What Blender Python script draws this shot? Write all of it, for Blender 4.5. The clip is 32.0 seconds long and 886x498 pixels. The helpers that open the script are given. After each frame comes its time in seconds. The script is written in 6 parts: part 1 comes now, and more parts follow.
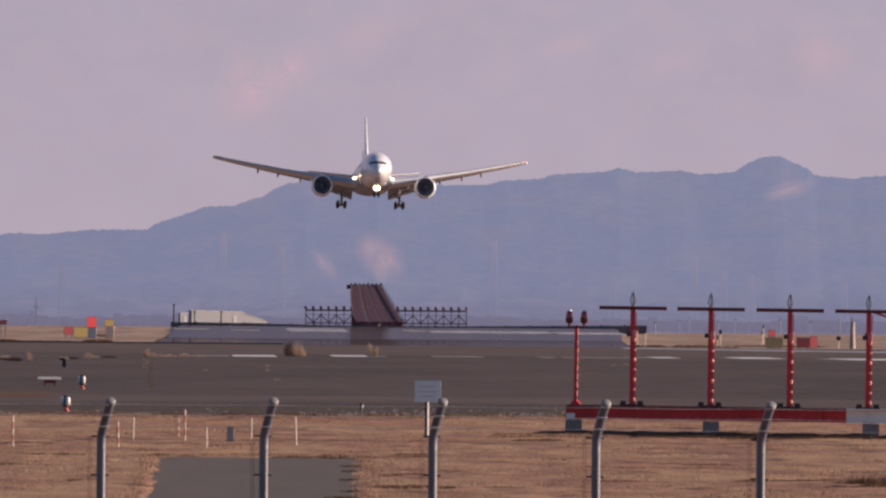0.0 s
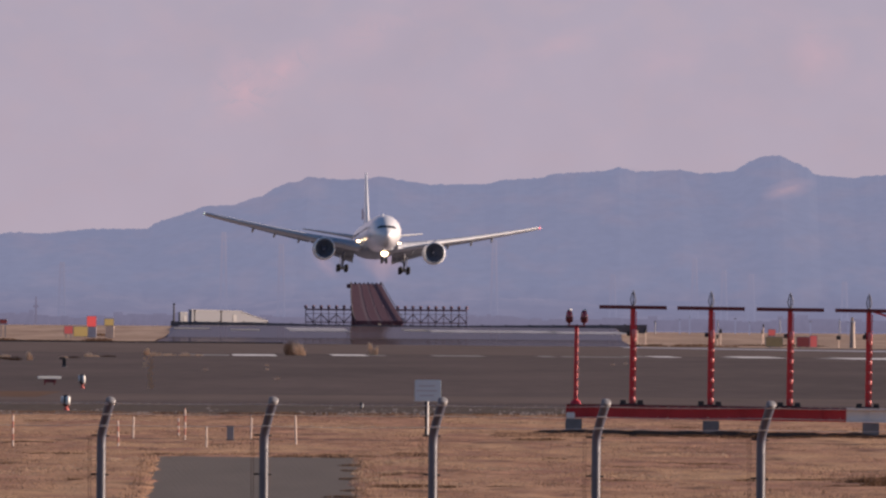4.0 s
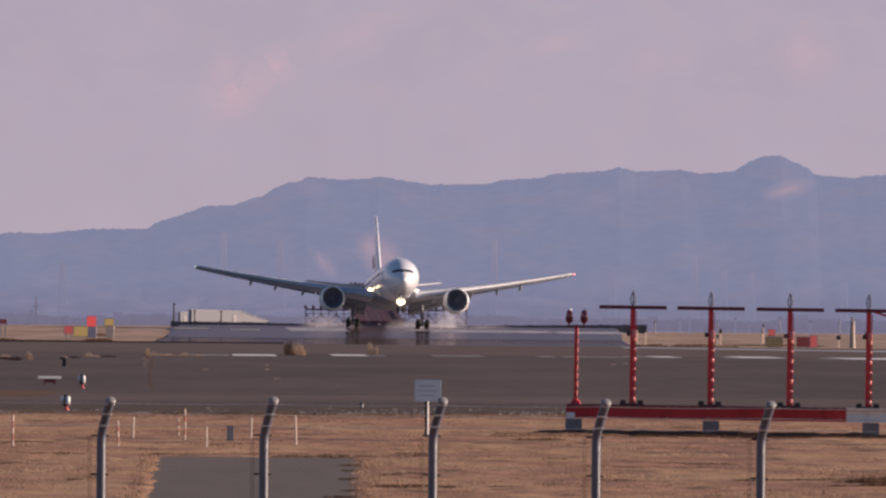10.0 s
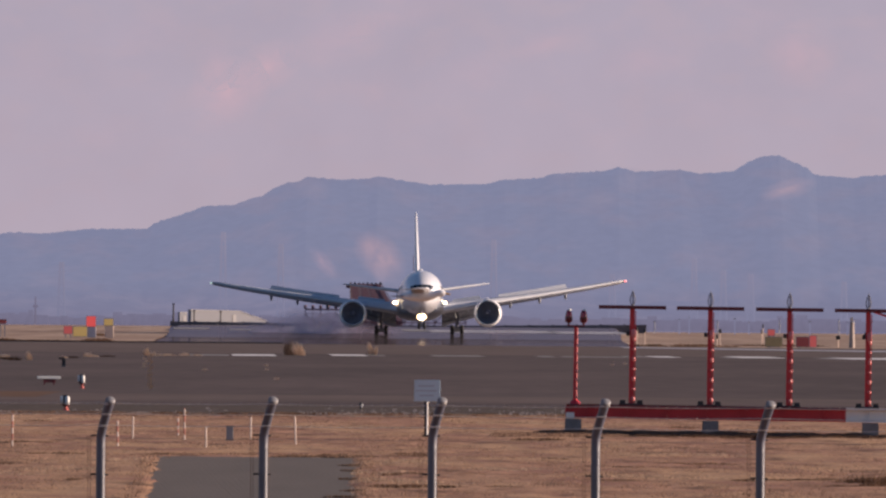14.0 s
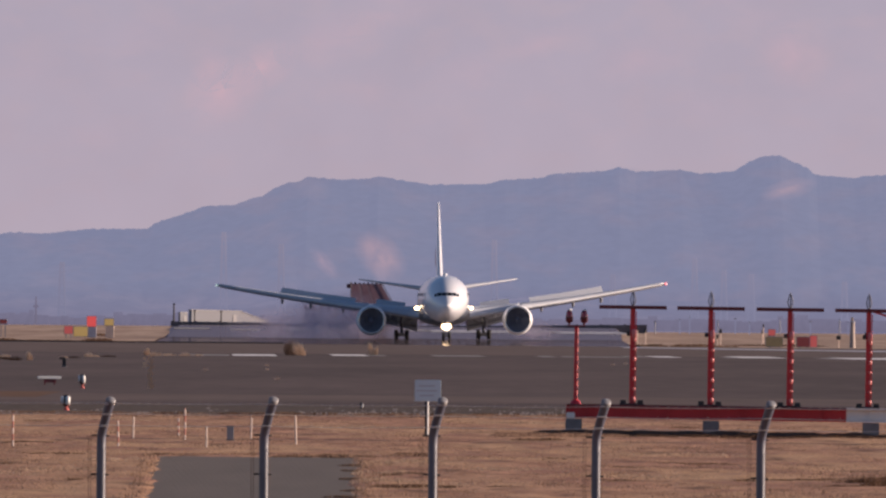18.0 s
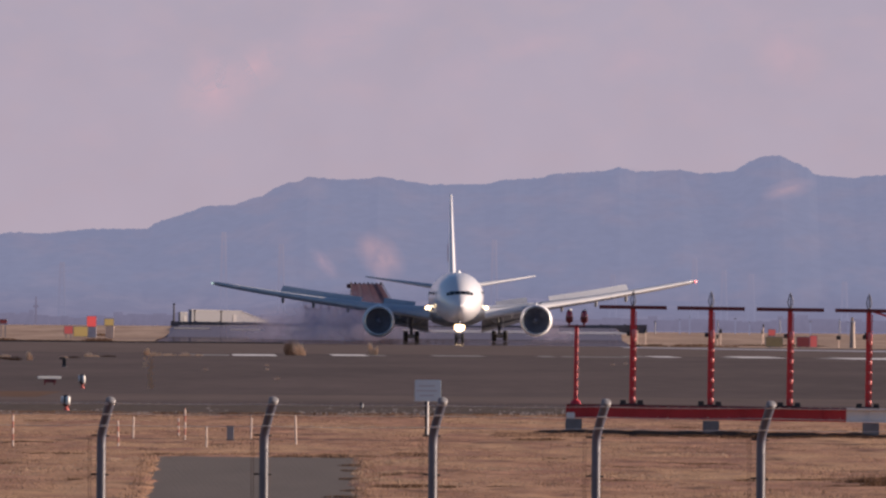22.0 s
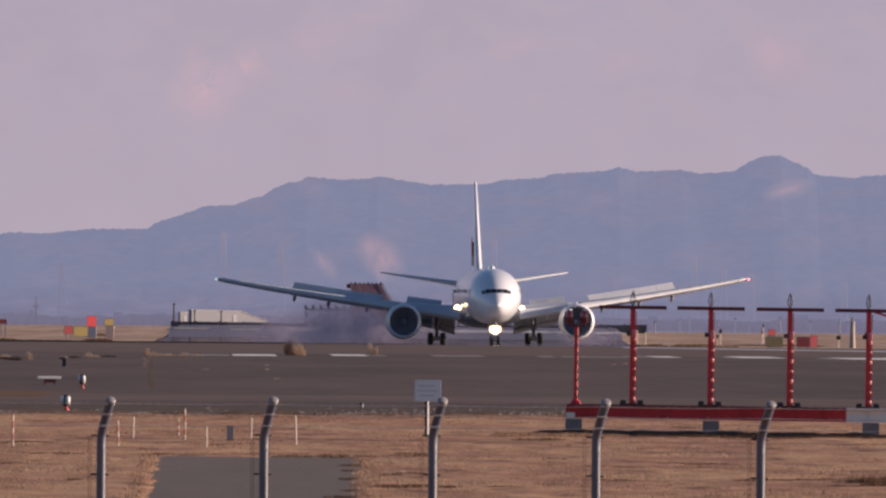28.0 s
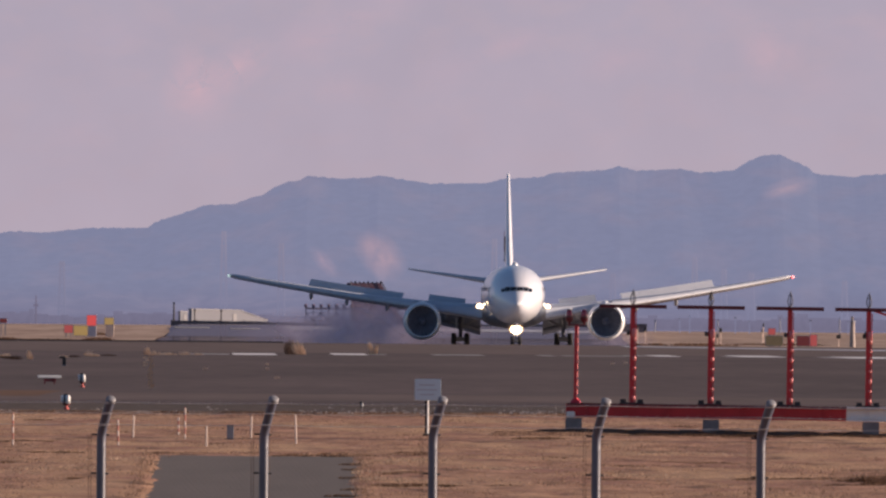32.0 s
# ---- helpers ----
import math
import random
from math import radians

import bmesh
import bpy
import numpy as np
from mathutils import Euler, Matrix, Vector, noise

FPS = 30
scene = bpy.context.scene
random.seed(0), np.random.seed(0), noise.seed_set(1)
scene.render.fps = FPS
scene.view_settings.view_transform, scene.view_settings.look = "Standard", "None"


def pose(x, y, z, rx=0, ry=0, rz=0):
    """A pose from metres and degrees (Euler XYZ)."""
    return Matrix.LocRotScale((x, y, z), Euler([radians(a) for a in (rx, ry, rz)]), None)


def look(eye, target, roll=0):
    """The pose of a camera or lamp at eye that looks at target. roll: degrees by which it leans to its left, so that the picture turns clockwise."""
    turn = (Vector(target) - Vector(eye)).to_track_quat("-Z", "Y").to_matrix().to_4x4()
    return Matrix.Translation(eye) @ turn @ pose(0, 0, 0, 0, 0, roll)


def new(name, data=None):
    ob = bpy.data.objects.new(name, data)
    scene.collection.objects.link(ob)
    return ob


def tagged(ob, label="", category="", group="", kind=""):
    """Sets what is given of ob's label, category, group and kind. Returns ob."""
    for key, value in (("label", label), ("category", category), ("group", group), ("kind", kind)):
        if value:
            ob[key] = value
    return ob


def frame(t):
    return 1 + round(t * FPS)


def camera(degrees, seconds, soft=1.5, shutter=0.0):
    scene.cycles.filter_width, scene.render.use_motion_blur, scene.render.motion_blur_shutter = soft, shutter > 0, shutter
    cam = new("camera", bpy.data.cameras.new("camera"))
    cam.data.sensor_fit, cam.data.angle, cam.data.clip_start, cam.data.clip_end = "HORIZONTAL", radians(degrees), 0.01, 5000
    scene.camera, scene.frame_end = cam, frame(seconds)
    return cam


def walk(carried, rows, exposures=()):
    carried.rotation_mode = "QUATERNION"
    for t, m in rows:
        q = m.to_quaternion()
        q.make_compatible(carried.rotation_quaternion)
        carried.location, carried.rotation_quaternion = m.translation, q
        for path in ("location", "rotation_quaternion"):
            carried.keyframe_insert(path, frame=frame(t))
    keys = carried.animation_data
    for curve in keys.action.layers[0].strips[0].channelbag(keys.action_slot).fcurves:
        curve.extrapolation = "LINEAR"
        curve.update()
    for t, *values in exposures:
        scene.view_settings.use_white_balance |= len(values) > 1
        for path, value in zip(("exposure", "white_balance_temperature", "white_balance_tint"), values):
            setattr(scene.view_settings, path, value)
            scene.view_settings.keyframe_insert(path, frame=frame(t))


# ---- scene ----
# ------------------------------------------------------------ camera
EYE = (0.0, 0.0, 3.06)
cam = camera(2.2514, 32.0, soft=2.45)


def aim(dx, dy):
    """Camera pose; dx, dy: the small sway of the tripod, in 1/39900 rad."""
    return look(EYE, (-dx * 1000 / 39900, 1000, 3.06 + (116 + dy) * 1000 / 39900), 0.45)


walk(cam, [(t, aim(dx, dy)) for t, dx, dy in (
    (0.0, 0, 1.3), (0.5, 0, 0), (1.0, 0, -0.8), (1.5, 0, 0), (3.5, 0, 0), (5.5, 0, 0), (11.5, 0, 0), (12.0, -0.3, 1.5),
    (12.5, -1.6, 1.5), (13.0, -1.6, 0), (13.5, -1.5, 0), (14.0, -0.9, 0), (14.5, -1.5, -1.5), (16.5, -0.8, 0), (17.5, 0, 0),
    (18.0, 0, 0), (18.5, 0.3, -1.5), (19.0, 0, -1.6), (20.0, 0, -1.6), (20.5, 0, 0), (22.5, 0, 0), (23.0, 0, -1.6),
    (23.5, 0, -0.5), (24.0, 0, 0), (28.0, 0, 0), (28.5, 0, -0.9), (29.0, 0, -0.2), (30.0, 0, -1.0), (30.5, 0, -1.2),
    (31.0, 0, -0.6), (31.5, 0, -1.7), (32.0, 0, -1.7))], exposures=[(0.0, 1.1), (32.0, 1.1)])

# ------------------------------------------------------------ light
SUN_EL, SUN_AZ = 11.5, 84.5          # degrees; azimuth clockwise from the line of sight
world = bpy.data.worlds.new("world")
scene.world = world
world.use_nodes = True
wn = world.node_tree
sky = wn.nodes.new("ShaderNodeTexSky")
sky.sky_type, sky.sun_disc = "NISHITA", False
sky.sun_elevation, sky.sun_rotation = radians(SUN_EL), radians(SUN_AZ)
sky.dust_density, sky.ozone_density = 0.8, 3.4
haze = wn.nodes.new("ShaderNodeMixRGB")      # the evening haze tints the sky's light
haze.blend_type = "MULTIPLY"
haze.inputs[0].default_value = 1.0
haze.inputs[2].default_value = (1.06, 0.95, 1.02, 1)
wn.links.new(sky.outputs[0], haze.inputs[1])
wn.links.new(haze.outputs[0], wn.nodes["Background"].inputs[0])
wn.nodes["Background"].inputs[1].default_value = 0.050
sun = new("sun", bpy.data.lights.new("sun", "SUN"))
sun.data.energy, sun.data.angle, sun.data.color = 4.0, radians(0.6), (1.0, 0.76, 0.60)
ce, se = math.cos(radians(SUN_EL)), math.sin(radians(SUN_EL))
to_sun = Vector((math.sin(radians(SUN_AZ)) * ce, math.cos(radians(SUN_AZ)) * ce, se))
sun.matrix_world = look(to_sun * 500 + Vector((0, 600, 0)), (0, 600, 0))


# ------------------------------------------------------------ materials
def srgb(r, g, b):
    """Linear colour of an 8-bit sRGB colour."""
    return tuple(((c / 255 + 0.055) / 1.055) ** 2.4 if c > 10 else c / 3294 for c in (r, g, b)) + (1.0,)


def mat(name, base, rough=0.6, metal=0.0, vary=0.15, scale=2.0, fine=30.0, bump=0.0, stretch=(1, 1, 1), dark=None, spec=0.5):
    """Principled material with two scales of noise in its colour and fine relief."""
    m = bpy.data.materials.new(name)
    m.use_nodes = True
    n, l = m.node_tree.nodes, m.node_tree.links
    p = n["Principled BSDF"]
    p.inputs["Roughness"].default_value, p.inputs["Metallic"].default_value = rough, metal
    p.inputs["Specular IOR Level"].default_value = spec
    co, mp = n.new("ShaderNodeTexCoord"), n.new("ShaderNodeMapping")
    mp.inputs["Scale"].default_value = stretch
    l.new(co.outputs["Object"], mp.inputs["Vector"])
    big, small = n.new("ShaderNodeTexNoise"), n.new("ShaderNodeTexNoise")
    for node, s, d in ((big, scale, 4.0), (small, fine, 6.0)):
        node.inputs["Scale"].default_value, node.inputs["Detail"].default_value = s, d
        l.new(mp.outputs[0], node.inputs["Vector"])
    mix = n.new("ShaderNodeMath")
    mix.operation = "MULTIPLY_ADD"
    mix.inputs[1].default_value = 0.4
    l.new(small.outputs["Fac"], mix.inputs[0])
    half = n.new("ShaderNodeMath")
    half.operation = "MULTIPLY"
    half.inputs[1].default_value = 0.6
    l.new(big.outputs["Fac"], half.inputs[0])
    l.new(half.outputs[0], mix.inputs[2])
    ramp = n.new("ShaderNodeValToRGB")
    ramp.color_ramp.elements[0].position, ramp.color_ramp.elements[1].position = 0.32, 0.68
    lo = dark or tuple(c * (1 - vary) for c in base)
    hi = tuple(min(1.0, c * (1 + vary)) for c in base)
    ramp.color_ramp.elements[0].color, ramp.color_ramp.elements[1].color = (*lo[:3], 1), (*hi[:3], 1)
    l.new(mix.outputs[0], ramp.inputs[0])
    l.new(ramp.outputs[0], p.inputs["Base Color"])
    if bump:
        b = n.new("ShaderNodeBump")
        b.inputs["Strength"].default_value = bump
        b.inputs["Distance"].default_value = 0.02
        l.new(small.outputs["Fac"], b.inputs["Height"])
        l.new(b.outputs[0], p.inputs["Normal"])
    return m


def glow(name, color, strength):
    """A glowing face: a lamp's lit lens, a sign, a painted halo."""
    m = bpy.data.materials.new(name)
    m.use_nodes = True
    p = m.node_tree.nodes["Principled BSDF"]
    p.inputs["Base Color"].default_value = (0.8, 0.8, 0.8, 1)
    p.inputs["Emission Color"].default_value = (*color, 1)
    p.inputs["Emission Strength"].default_value = strength
    return m


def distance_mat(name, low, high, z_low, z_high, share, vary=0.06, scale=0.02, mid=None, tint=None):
    """Far hills: glow-painted blue haze that thickens towards the foot, with faint lit relief."""
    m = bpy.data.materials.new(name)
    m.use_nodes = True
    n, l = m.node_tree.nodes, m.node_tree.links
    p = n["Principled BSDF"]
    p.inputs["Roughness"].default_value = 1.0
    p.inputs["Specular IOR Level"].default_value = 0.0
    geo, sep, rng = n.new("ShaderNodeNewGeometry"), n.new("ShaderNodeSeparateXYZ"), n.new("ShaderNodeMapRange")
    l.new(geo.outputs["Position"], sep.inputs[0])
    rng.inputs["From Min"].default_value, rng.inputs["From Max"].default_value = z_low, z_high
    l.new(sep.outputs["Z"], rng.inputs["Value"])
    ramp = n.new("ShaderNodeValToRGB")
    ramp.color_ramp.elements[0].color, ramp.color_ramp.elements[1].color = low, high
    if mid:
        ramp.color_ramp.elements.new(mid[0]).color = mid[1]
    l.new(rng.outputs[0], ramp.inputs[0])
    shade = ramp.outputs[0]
    if tint:                        # a warm noise tint paints the slopes that catch the low sun
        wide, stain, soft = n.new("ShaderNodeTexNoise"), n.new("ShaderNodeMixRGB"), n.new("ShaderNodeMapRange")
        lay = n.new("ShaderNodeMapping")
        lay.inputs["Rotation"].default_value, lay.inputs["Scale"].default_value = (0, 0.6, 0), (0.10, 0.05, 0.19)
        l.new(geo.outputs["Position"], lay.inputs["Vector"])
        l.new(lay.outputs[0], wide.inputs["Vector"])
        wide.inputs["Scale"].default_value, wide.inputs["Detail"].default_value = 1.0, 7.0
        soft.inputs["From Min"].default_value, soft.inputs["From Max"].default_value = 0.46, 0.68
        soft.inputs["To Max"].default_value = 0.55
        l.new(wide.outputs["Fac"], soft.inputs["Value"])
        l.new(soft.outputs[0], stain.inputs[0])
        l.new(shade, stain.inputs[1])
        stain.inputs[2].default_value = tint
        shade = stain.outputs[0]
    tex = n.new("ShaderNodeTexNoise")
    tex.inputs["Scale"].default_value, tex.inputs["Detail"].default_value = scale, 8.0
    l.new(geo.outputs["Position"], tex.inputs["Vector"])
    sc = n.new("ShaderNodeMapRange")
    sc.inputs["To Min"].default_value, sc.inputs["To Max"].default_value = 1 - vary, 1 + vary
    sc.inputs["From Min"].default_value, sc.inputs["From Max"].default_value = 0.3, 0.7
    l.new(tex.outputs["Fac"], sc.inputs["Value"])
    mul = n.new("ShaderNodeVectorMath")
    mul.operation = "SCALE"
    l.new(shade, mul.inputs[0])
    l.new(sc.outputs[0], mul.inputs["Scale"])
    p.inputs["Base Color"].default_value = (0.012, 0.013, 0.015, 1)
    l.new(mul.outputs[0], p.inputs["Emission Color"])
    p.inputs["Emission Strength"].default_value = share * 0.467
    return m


def cloud_mat(name, color, amount, seed):
    """Thin sunset cloud: soft-edged, broken by noise; its daylight is given as emission."""
    m = bpy.data.materials.new(name)
    m.use_nodes = True
    n, l = m.node_tree.nodes, m.node_tree.links
    n.remove(n["Principled BSDF"])
    co = n.new("ShaderNodeTexCoord")
    grad = n.new("ShaderNodeTexGradient")
    grad.gradient_type = "SPHERICAL"
    l.new(co.outputs["Object"], grad.inputs["Vector"])
    mp = n.new("ShaderNodeMapping")
    mp.inputs["Location"].default_value = (seed * 3.1, 0, seed * 1.7)
    mp.inputs["Rotation"].default_value = (0, 0.5, 0)
    mp.inputs["Scale"].default_value = (1.0, 1.0, 0.9)
    l.new(co.outputs["Object"], mp.inputs["Vector"])
    tex = n.new("ShaderNodeTexNoise")
    tex.inputs["Scale"].default_value, tex.inputs["Detail"].default_value = 1.6, 6.0
    l.new(mp.outputs[0], tex.inputs["Vector"])
    rng = n.new("ShaderNodeMapRange")
    rng.inputs["From Min"].default_value, rng.inputs["From Max"].default_value = 0.12, 0.70
    l.new(tex.outputs["Fac"], rng.inputs["Value"])
    mul, mul2 = n.new("ShaderNodeMath"), n.new("ShaderNodeMath")
    mul.operation = mul2.operation = "MULTIPLY"
    l.new(grad.outputs["Fac"], mul.inputs[0])
    l.new(rng.outputs[0], mul.inputs[1])
    l.new(mul.outputs[0], mul2.inputs[0])
    mul2.inputs[1].default_value = amount
    em, tr, mx = n.new("ShaderNodeEmission"), n.new("ShaderNodeBsdfTransparent"), n.new("ShaderNodeMixShader")
    em.inputs[0].default_value = color
    em.inputs[1].default_value = 0.467
    l.new(mul2.outputs[0], mx.inputs[0])
    l.new(tr.outputs[0], mx.inputs[1])
    l.new(em.outputs[0], mx.inputs[2])
    l.new(mx.outputs[0], n["Material Output"].inputs[0])
    return m


M_GRASS = mat("dry_grass", (0.432, 0.244, 0.156), 0.95, vary=0.22, scale=1.1, fine=6.0, bump=0.3, stretch=(1, 0.12, 1), dark=(0.22, 0.112, 0.07), spec=0.1)


def patchy(m, color, scale, share, low=0.40, high=0.62, seed=0.0):
    """Lets a second colour show in broad drifts."""
    n, l = m.node_tree.nodes, m.node_tree.links
    p = n["Principled BSDF"]
    old = p.inputs["Base Color"].links[0].from_socket
    tex, mix, rng = n.new("ShaderNodeTexNoise"), n.new("ShaderNodeMixRGB"), n.new("ShaderNodeMapRange")
    tex.inputs["Scale"].default_value, tex.inputs["Detail"].default_value = scale, 5.0
    shift = n.new("ShaderNodeVectorMath")
    shift.inputs[1].default_value = (seed, seed * 1.7, 0)
    l.new(n["Mapping"].outputs[0], shift.inputs[0])
    l.new(shift.outputs[0], tex.inputs["Vector"])
    rng.inputs["From Min"].default_value, rng.inputs["From Max"].default_value = low, high
    rng.inputs["To Max"].default_value = share
    l.new(tex.outputs["Fac"], rng.inputs["Value"])
    l.new(rng.outputs[0], mix.inputs[0])
    l.new(old, mix.inputs[1])
    mix.inputs[2].default_value = (*color, 1)
    l.new(mix.outputs[0], p.inputs["Base Color"])


for n in M_GRASS.node_tree.nodes:
    if n.type == "VALTORGB":
        n.color_ramp.elements[0].position, n.color_ramp.elements[1].position = 0.40, 0.60
patchy(M_GRASS, (0.54, 0.345, 0.195), 0.22, 0.7)
patchy(M_GRASS, (0.29, 0.145, 0.105), 0.55, 0.85, 0.46, 0.66, 31.0)
patchy(M_GRASS, (0.11, 0.058, 0.042), 0.8, 0.8, 0.575, 0.68, 77.0)
M_FARGRASS = mat("far_dry_grass", (0.37, 0.265, 0.198), 0.95, vary=0.25, scale=0.10, fine=0.8, stretch=(1, 0.05, 1), spec=0.1)
patchy(M_FARGRASS, (0.24, 0.15, 0.115), 0.12, 0.8, 0.50, 0.66, 12.0)
patchy(M_FARGRASS, (0.50, 0.37, 0.28), 0.09, 0.7, 0.52, 0.68, 40.0)
M_ASPHALT = mat("asphalt", (0.089, 0.0632, 0.0590), 0.9, vary=0.34, scale=0.5, fine=5.0, stretch=(0.16, 0.014, 1), spec=0.15)
M_RUNWAY = mat("grooved_asphalt", (0.078, 0.066, 0.062), 0.6, vary=0.2, scale=0.08, fine=1.0, stretch=(1, 0.01, 1), spec=0.5)
M_BAND = mat("pale_asphalt", (0.120, 0.086, 0.075), 0.9, vary=0.25, scale=0.5, fine=4.0, stretch=(0.25, 0.05, 1), spec=0.15)
M_PATH = mat("path_asphalt", (0.135, 0.112, 0.095), 0.85, vary=0.12, scale=0.7, fine=20.0, stretch=(1, 0.06, 1), spec=0.2)
M_SHINE = mat("pale_paint_and_mirage", (0.350, 0.342, 0.372), 0.7, vary=0.35, scale=0.25, fine=2.0, stretch=(1, 0.03, 1))
M_STAKER = mat("faded_red_paint", (0.42, 0.16, 0.13), 0.7, vary=0.2, scale=6.0)
M_STAKEW = mat("dirty_white_paint", (0.62, 0.52, 0.47), 0.7, vary=0.2, scale=6.0)
M_SOIL = mat("gravel_soil", (0.090, 0.068, 0.056), 0.95, vary=0.4, scale=1.5, fine=14.0, stretch=(1, 0.1, 1), spec=0.1)
M_STONE = mat("pale_stone", (0.33, 0.28, 0.26), 0.9, vary=0.3, scale=3.0)
M_PAINT = mat("white_road_paint", (0.72, 0.70, 0.68), 0.7, vary=0.15, scale=0.6, fine=4.0, stretch=(1, 0.05, 1))
M_WORNMIRAGE = mat("worn_paint_and_mirage", (0.24, 0.23, 0.22), 0.75, vary=0.3, scale=0.6, fine=4.0, stretch=(1, 0.05, 1))
M_EARTH = mat("trampled_earth", (0.145, 0.080, 0.050), 0.95, vary=0.3, scale=0.5, fine=6.0, stretch=(0.3, 0.05, 1), spec=0.1)
M_STRAW = mat("straw", (0.72, 0.52, 0.31), 0.9, vary=0.35, scale=3.0, fine=20.0, spec=0.1)
M_RUSTY = mat("rusty_grass", (0.70, 0.42, 0.24), 0.95, vary=0.3, scale=3.0, spec=0.05)
M_STRAW2 = mat("brown_grass", (0.55, 0.34, 0.20), 0.95, vary=0.3, scale=0.8, fine=9.0, dark=(0.24, 0.135, 0.078), spec=0.05)
def leafy(m, share, low, high):
    """Thin dry blades: light passes through, and each blade has its own shade."""
    n, l = m.node_tree.nodes, m.node_tree.links
    geo, ramp = n.new("ShaderNodeNewGeometry"), n.new("ShaderNodeValToRGB")
    ramp.color_ramp.elements[0].color, ramp.color_ramp.elements[1].color = (*low, 1), (*high, 1)
    l.new(geo.outputs["Random Per Island"], ramp.inputs[0])
    l.new(ramp.outputs[0], n["Principled BSDF"].inputs["Base Color"])
    t, x = n.new("ShaderNodeBsdfTranslucent"), n.new("ShaderNodeMixShader")
    l.new(ramp.outputs[0], t.inputs[0])
    x.inputs[0].default_value = share
    l.new(n["Principled BSDF"].outputs[0], x.inputs[1])
    l.new(t.outputs[0], x.inputs[2])
    l.new(x.outputs[0], n["Material Output"].inputs[0])


leafy(M_STRAW, 0.42, (0.42, 0.30, 0.225), (0.92, 0.73, 0.57))
leafy(M_STRAW2, 0.28, (0.12, 0.074, 0.057), (0.38, 0.258, 0.190))
M_STRAW3 = mat("bleached_straw", (0.4, 0.3, 0.2), 0.95, spec=0.05)
leafy(M_STRAW3, 0.25, (0.20, 0.142, 0.108), (0.50, 0.375, 0.285))
M_WEED = mat("dark_weeds_and_shade", (0.10, 0.06, 0.04), 0.95, spec=0.05)
leafy(M_WEED, 0.3, (0.035, 0.024, 0.020), (0.17, 0.10, 0.065))
M_POST = mat("dull_galvanised_steel", (0.068, 0.078, 0.118), 0.42, 0.0, vary=0.25, scale=5.0, fine=45.0, stretch=(1, 1, 0.3), spec=0.9)
M_STRAND = mat("bright_wire", (0.62, 0.58, 0.55), 0.5, 0.2, vary=0.2)
M_RUST = mat("rusty_wire", (0.22, 0.13, 0.08), 0.8, vary=0.3)
M_GALV = mat("galvanised_steel", (0.165, 0.17, 0.22), 0.36, 0.3, vary=0.12, scale=4.0, fine=40.0)
M_WIRE = mat("weathered_wire", (0.24, 0.22, 0.21), 0.6, 0.4, vary=0.2)
M_RED = mat("red_paint", (0.54, 0.026, 0.040), 0.45, vary=0.12, scale=3.0, fine=25.0)
M_REDDARK = mat("dark_red_and_shade", (0.115, 0.008, 0.018), 0.5, vary=0.15, scale=3.0)
M_WHITE = mat("white_paint", (0.78, 0.78, 0.77), 0.5, vary=0.06, scale=2.0)
M_CAP = mat("weathered_cap", (0.21, 0.21, 0.225), 0.6, 0.1, vary=0.2, scale=20.0)
M_GREY = mat("grey_paint", (0.30, 0.31, 0.33), 0.6, vary=0.1, scale=3.0)
M_DARK = mat("dark_steel", (0.035, 0.035, 0.04), 0.6, 0.2, vary=0.2)
M_CONC = mat("concrete", (0.21, 0.20, 0.205), 0.9, vary=0.25, scale=5.0, fine=40.0, bump=0.4)
M_SIGN = mat("sign_face", (0.57, 0.68, 0.76), 0.6, vary=0.05, scale=2.0)
M_SIGNYEL = mat("yellow_panel", (0.50, 0.37, 0.18), 0.6, vary=0.1)
M_SIGNYLIT = glow("lit_yellow_sign", (1.0, 0.64, 0.22), 0.12)
M_SIGNYLIT.node_tree.nodes["Principled BSDF"].inputs["Base Color"].default_value = (0.42, 0.26, 0.11, 1)
# plinth colours are paled to hold the haze before the far signs
M_GREYBLUE = mat("hazed_grey_plinth", (0.50, 0.48, 0.54), 0.8, vary=0.15)
M_BROWNBOX = mat("hazed_brown_plinth", (0.75, 0.58, 0.48), 0.85, vary=0.15)
M_SIGNRED = mat("red_panel", (0.52, 0.11, 0.10), 0.6, vary=0.08)
# paler red that paints sunlit glints on masts and lamp post
M_BOLT = mat("glint_red_paint", (0.66, 0.20, 0.20), 0.35, vary=0.1)
# weak glow added to brighten red sign faces that lie in shade
M_SIGNRGLOW = glow("brightened_red_sign", (1.0, 0.17, 0.15), 0.12)
M_SIGNRGLOW.node_tree.nodes["Principled BSDF"].inputs["Base Color"].default_value = (0.5, 0.13, 0.13, 1)
M_LOOP = mat("dark_weathered_wire", (0.085, 0.085, 0.10), 0.6, 0.2, vary=0.2)
M_REDGLASS = mat("red_glass", (0.30, 0.014, 0.030), 0.16, vary=0.05, spec=0.9)
M_SKIN = mat("white_aircraft_paint", (0.71, 0.725, 0.77), 0.3, vary=0.03, scale=0.3, fine=2.0)
M_SKIN.node_tree.nodes["Principled BSDF"].inputs["Coat Weight"].default_value = 1.0
M_SKIN.node_tree.nodes["Principled BSDF"].inputs["Coat Roughness"].default_value = 0.27
M_WING = mat("grey_wing_paint", (0.43, 0.455, 0.51), 0.38, vary=0.06, scale=0.5, fine=3.0)
# belly and flap colours are darkened to hold the shade under the wing
M_BELLY = mat("grey_belly_paint", (0.25, 0.27, 0.31), 0.45, vary=0.08, scale=0.5)
M_FLAP = mat("flap_metal", (0.25, 0.27, 0.32), 0.42, 0.1, vary=0.1, scale=0.8)
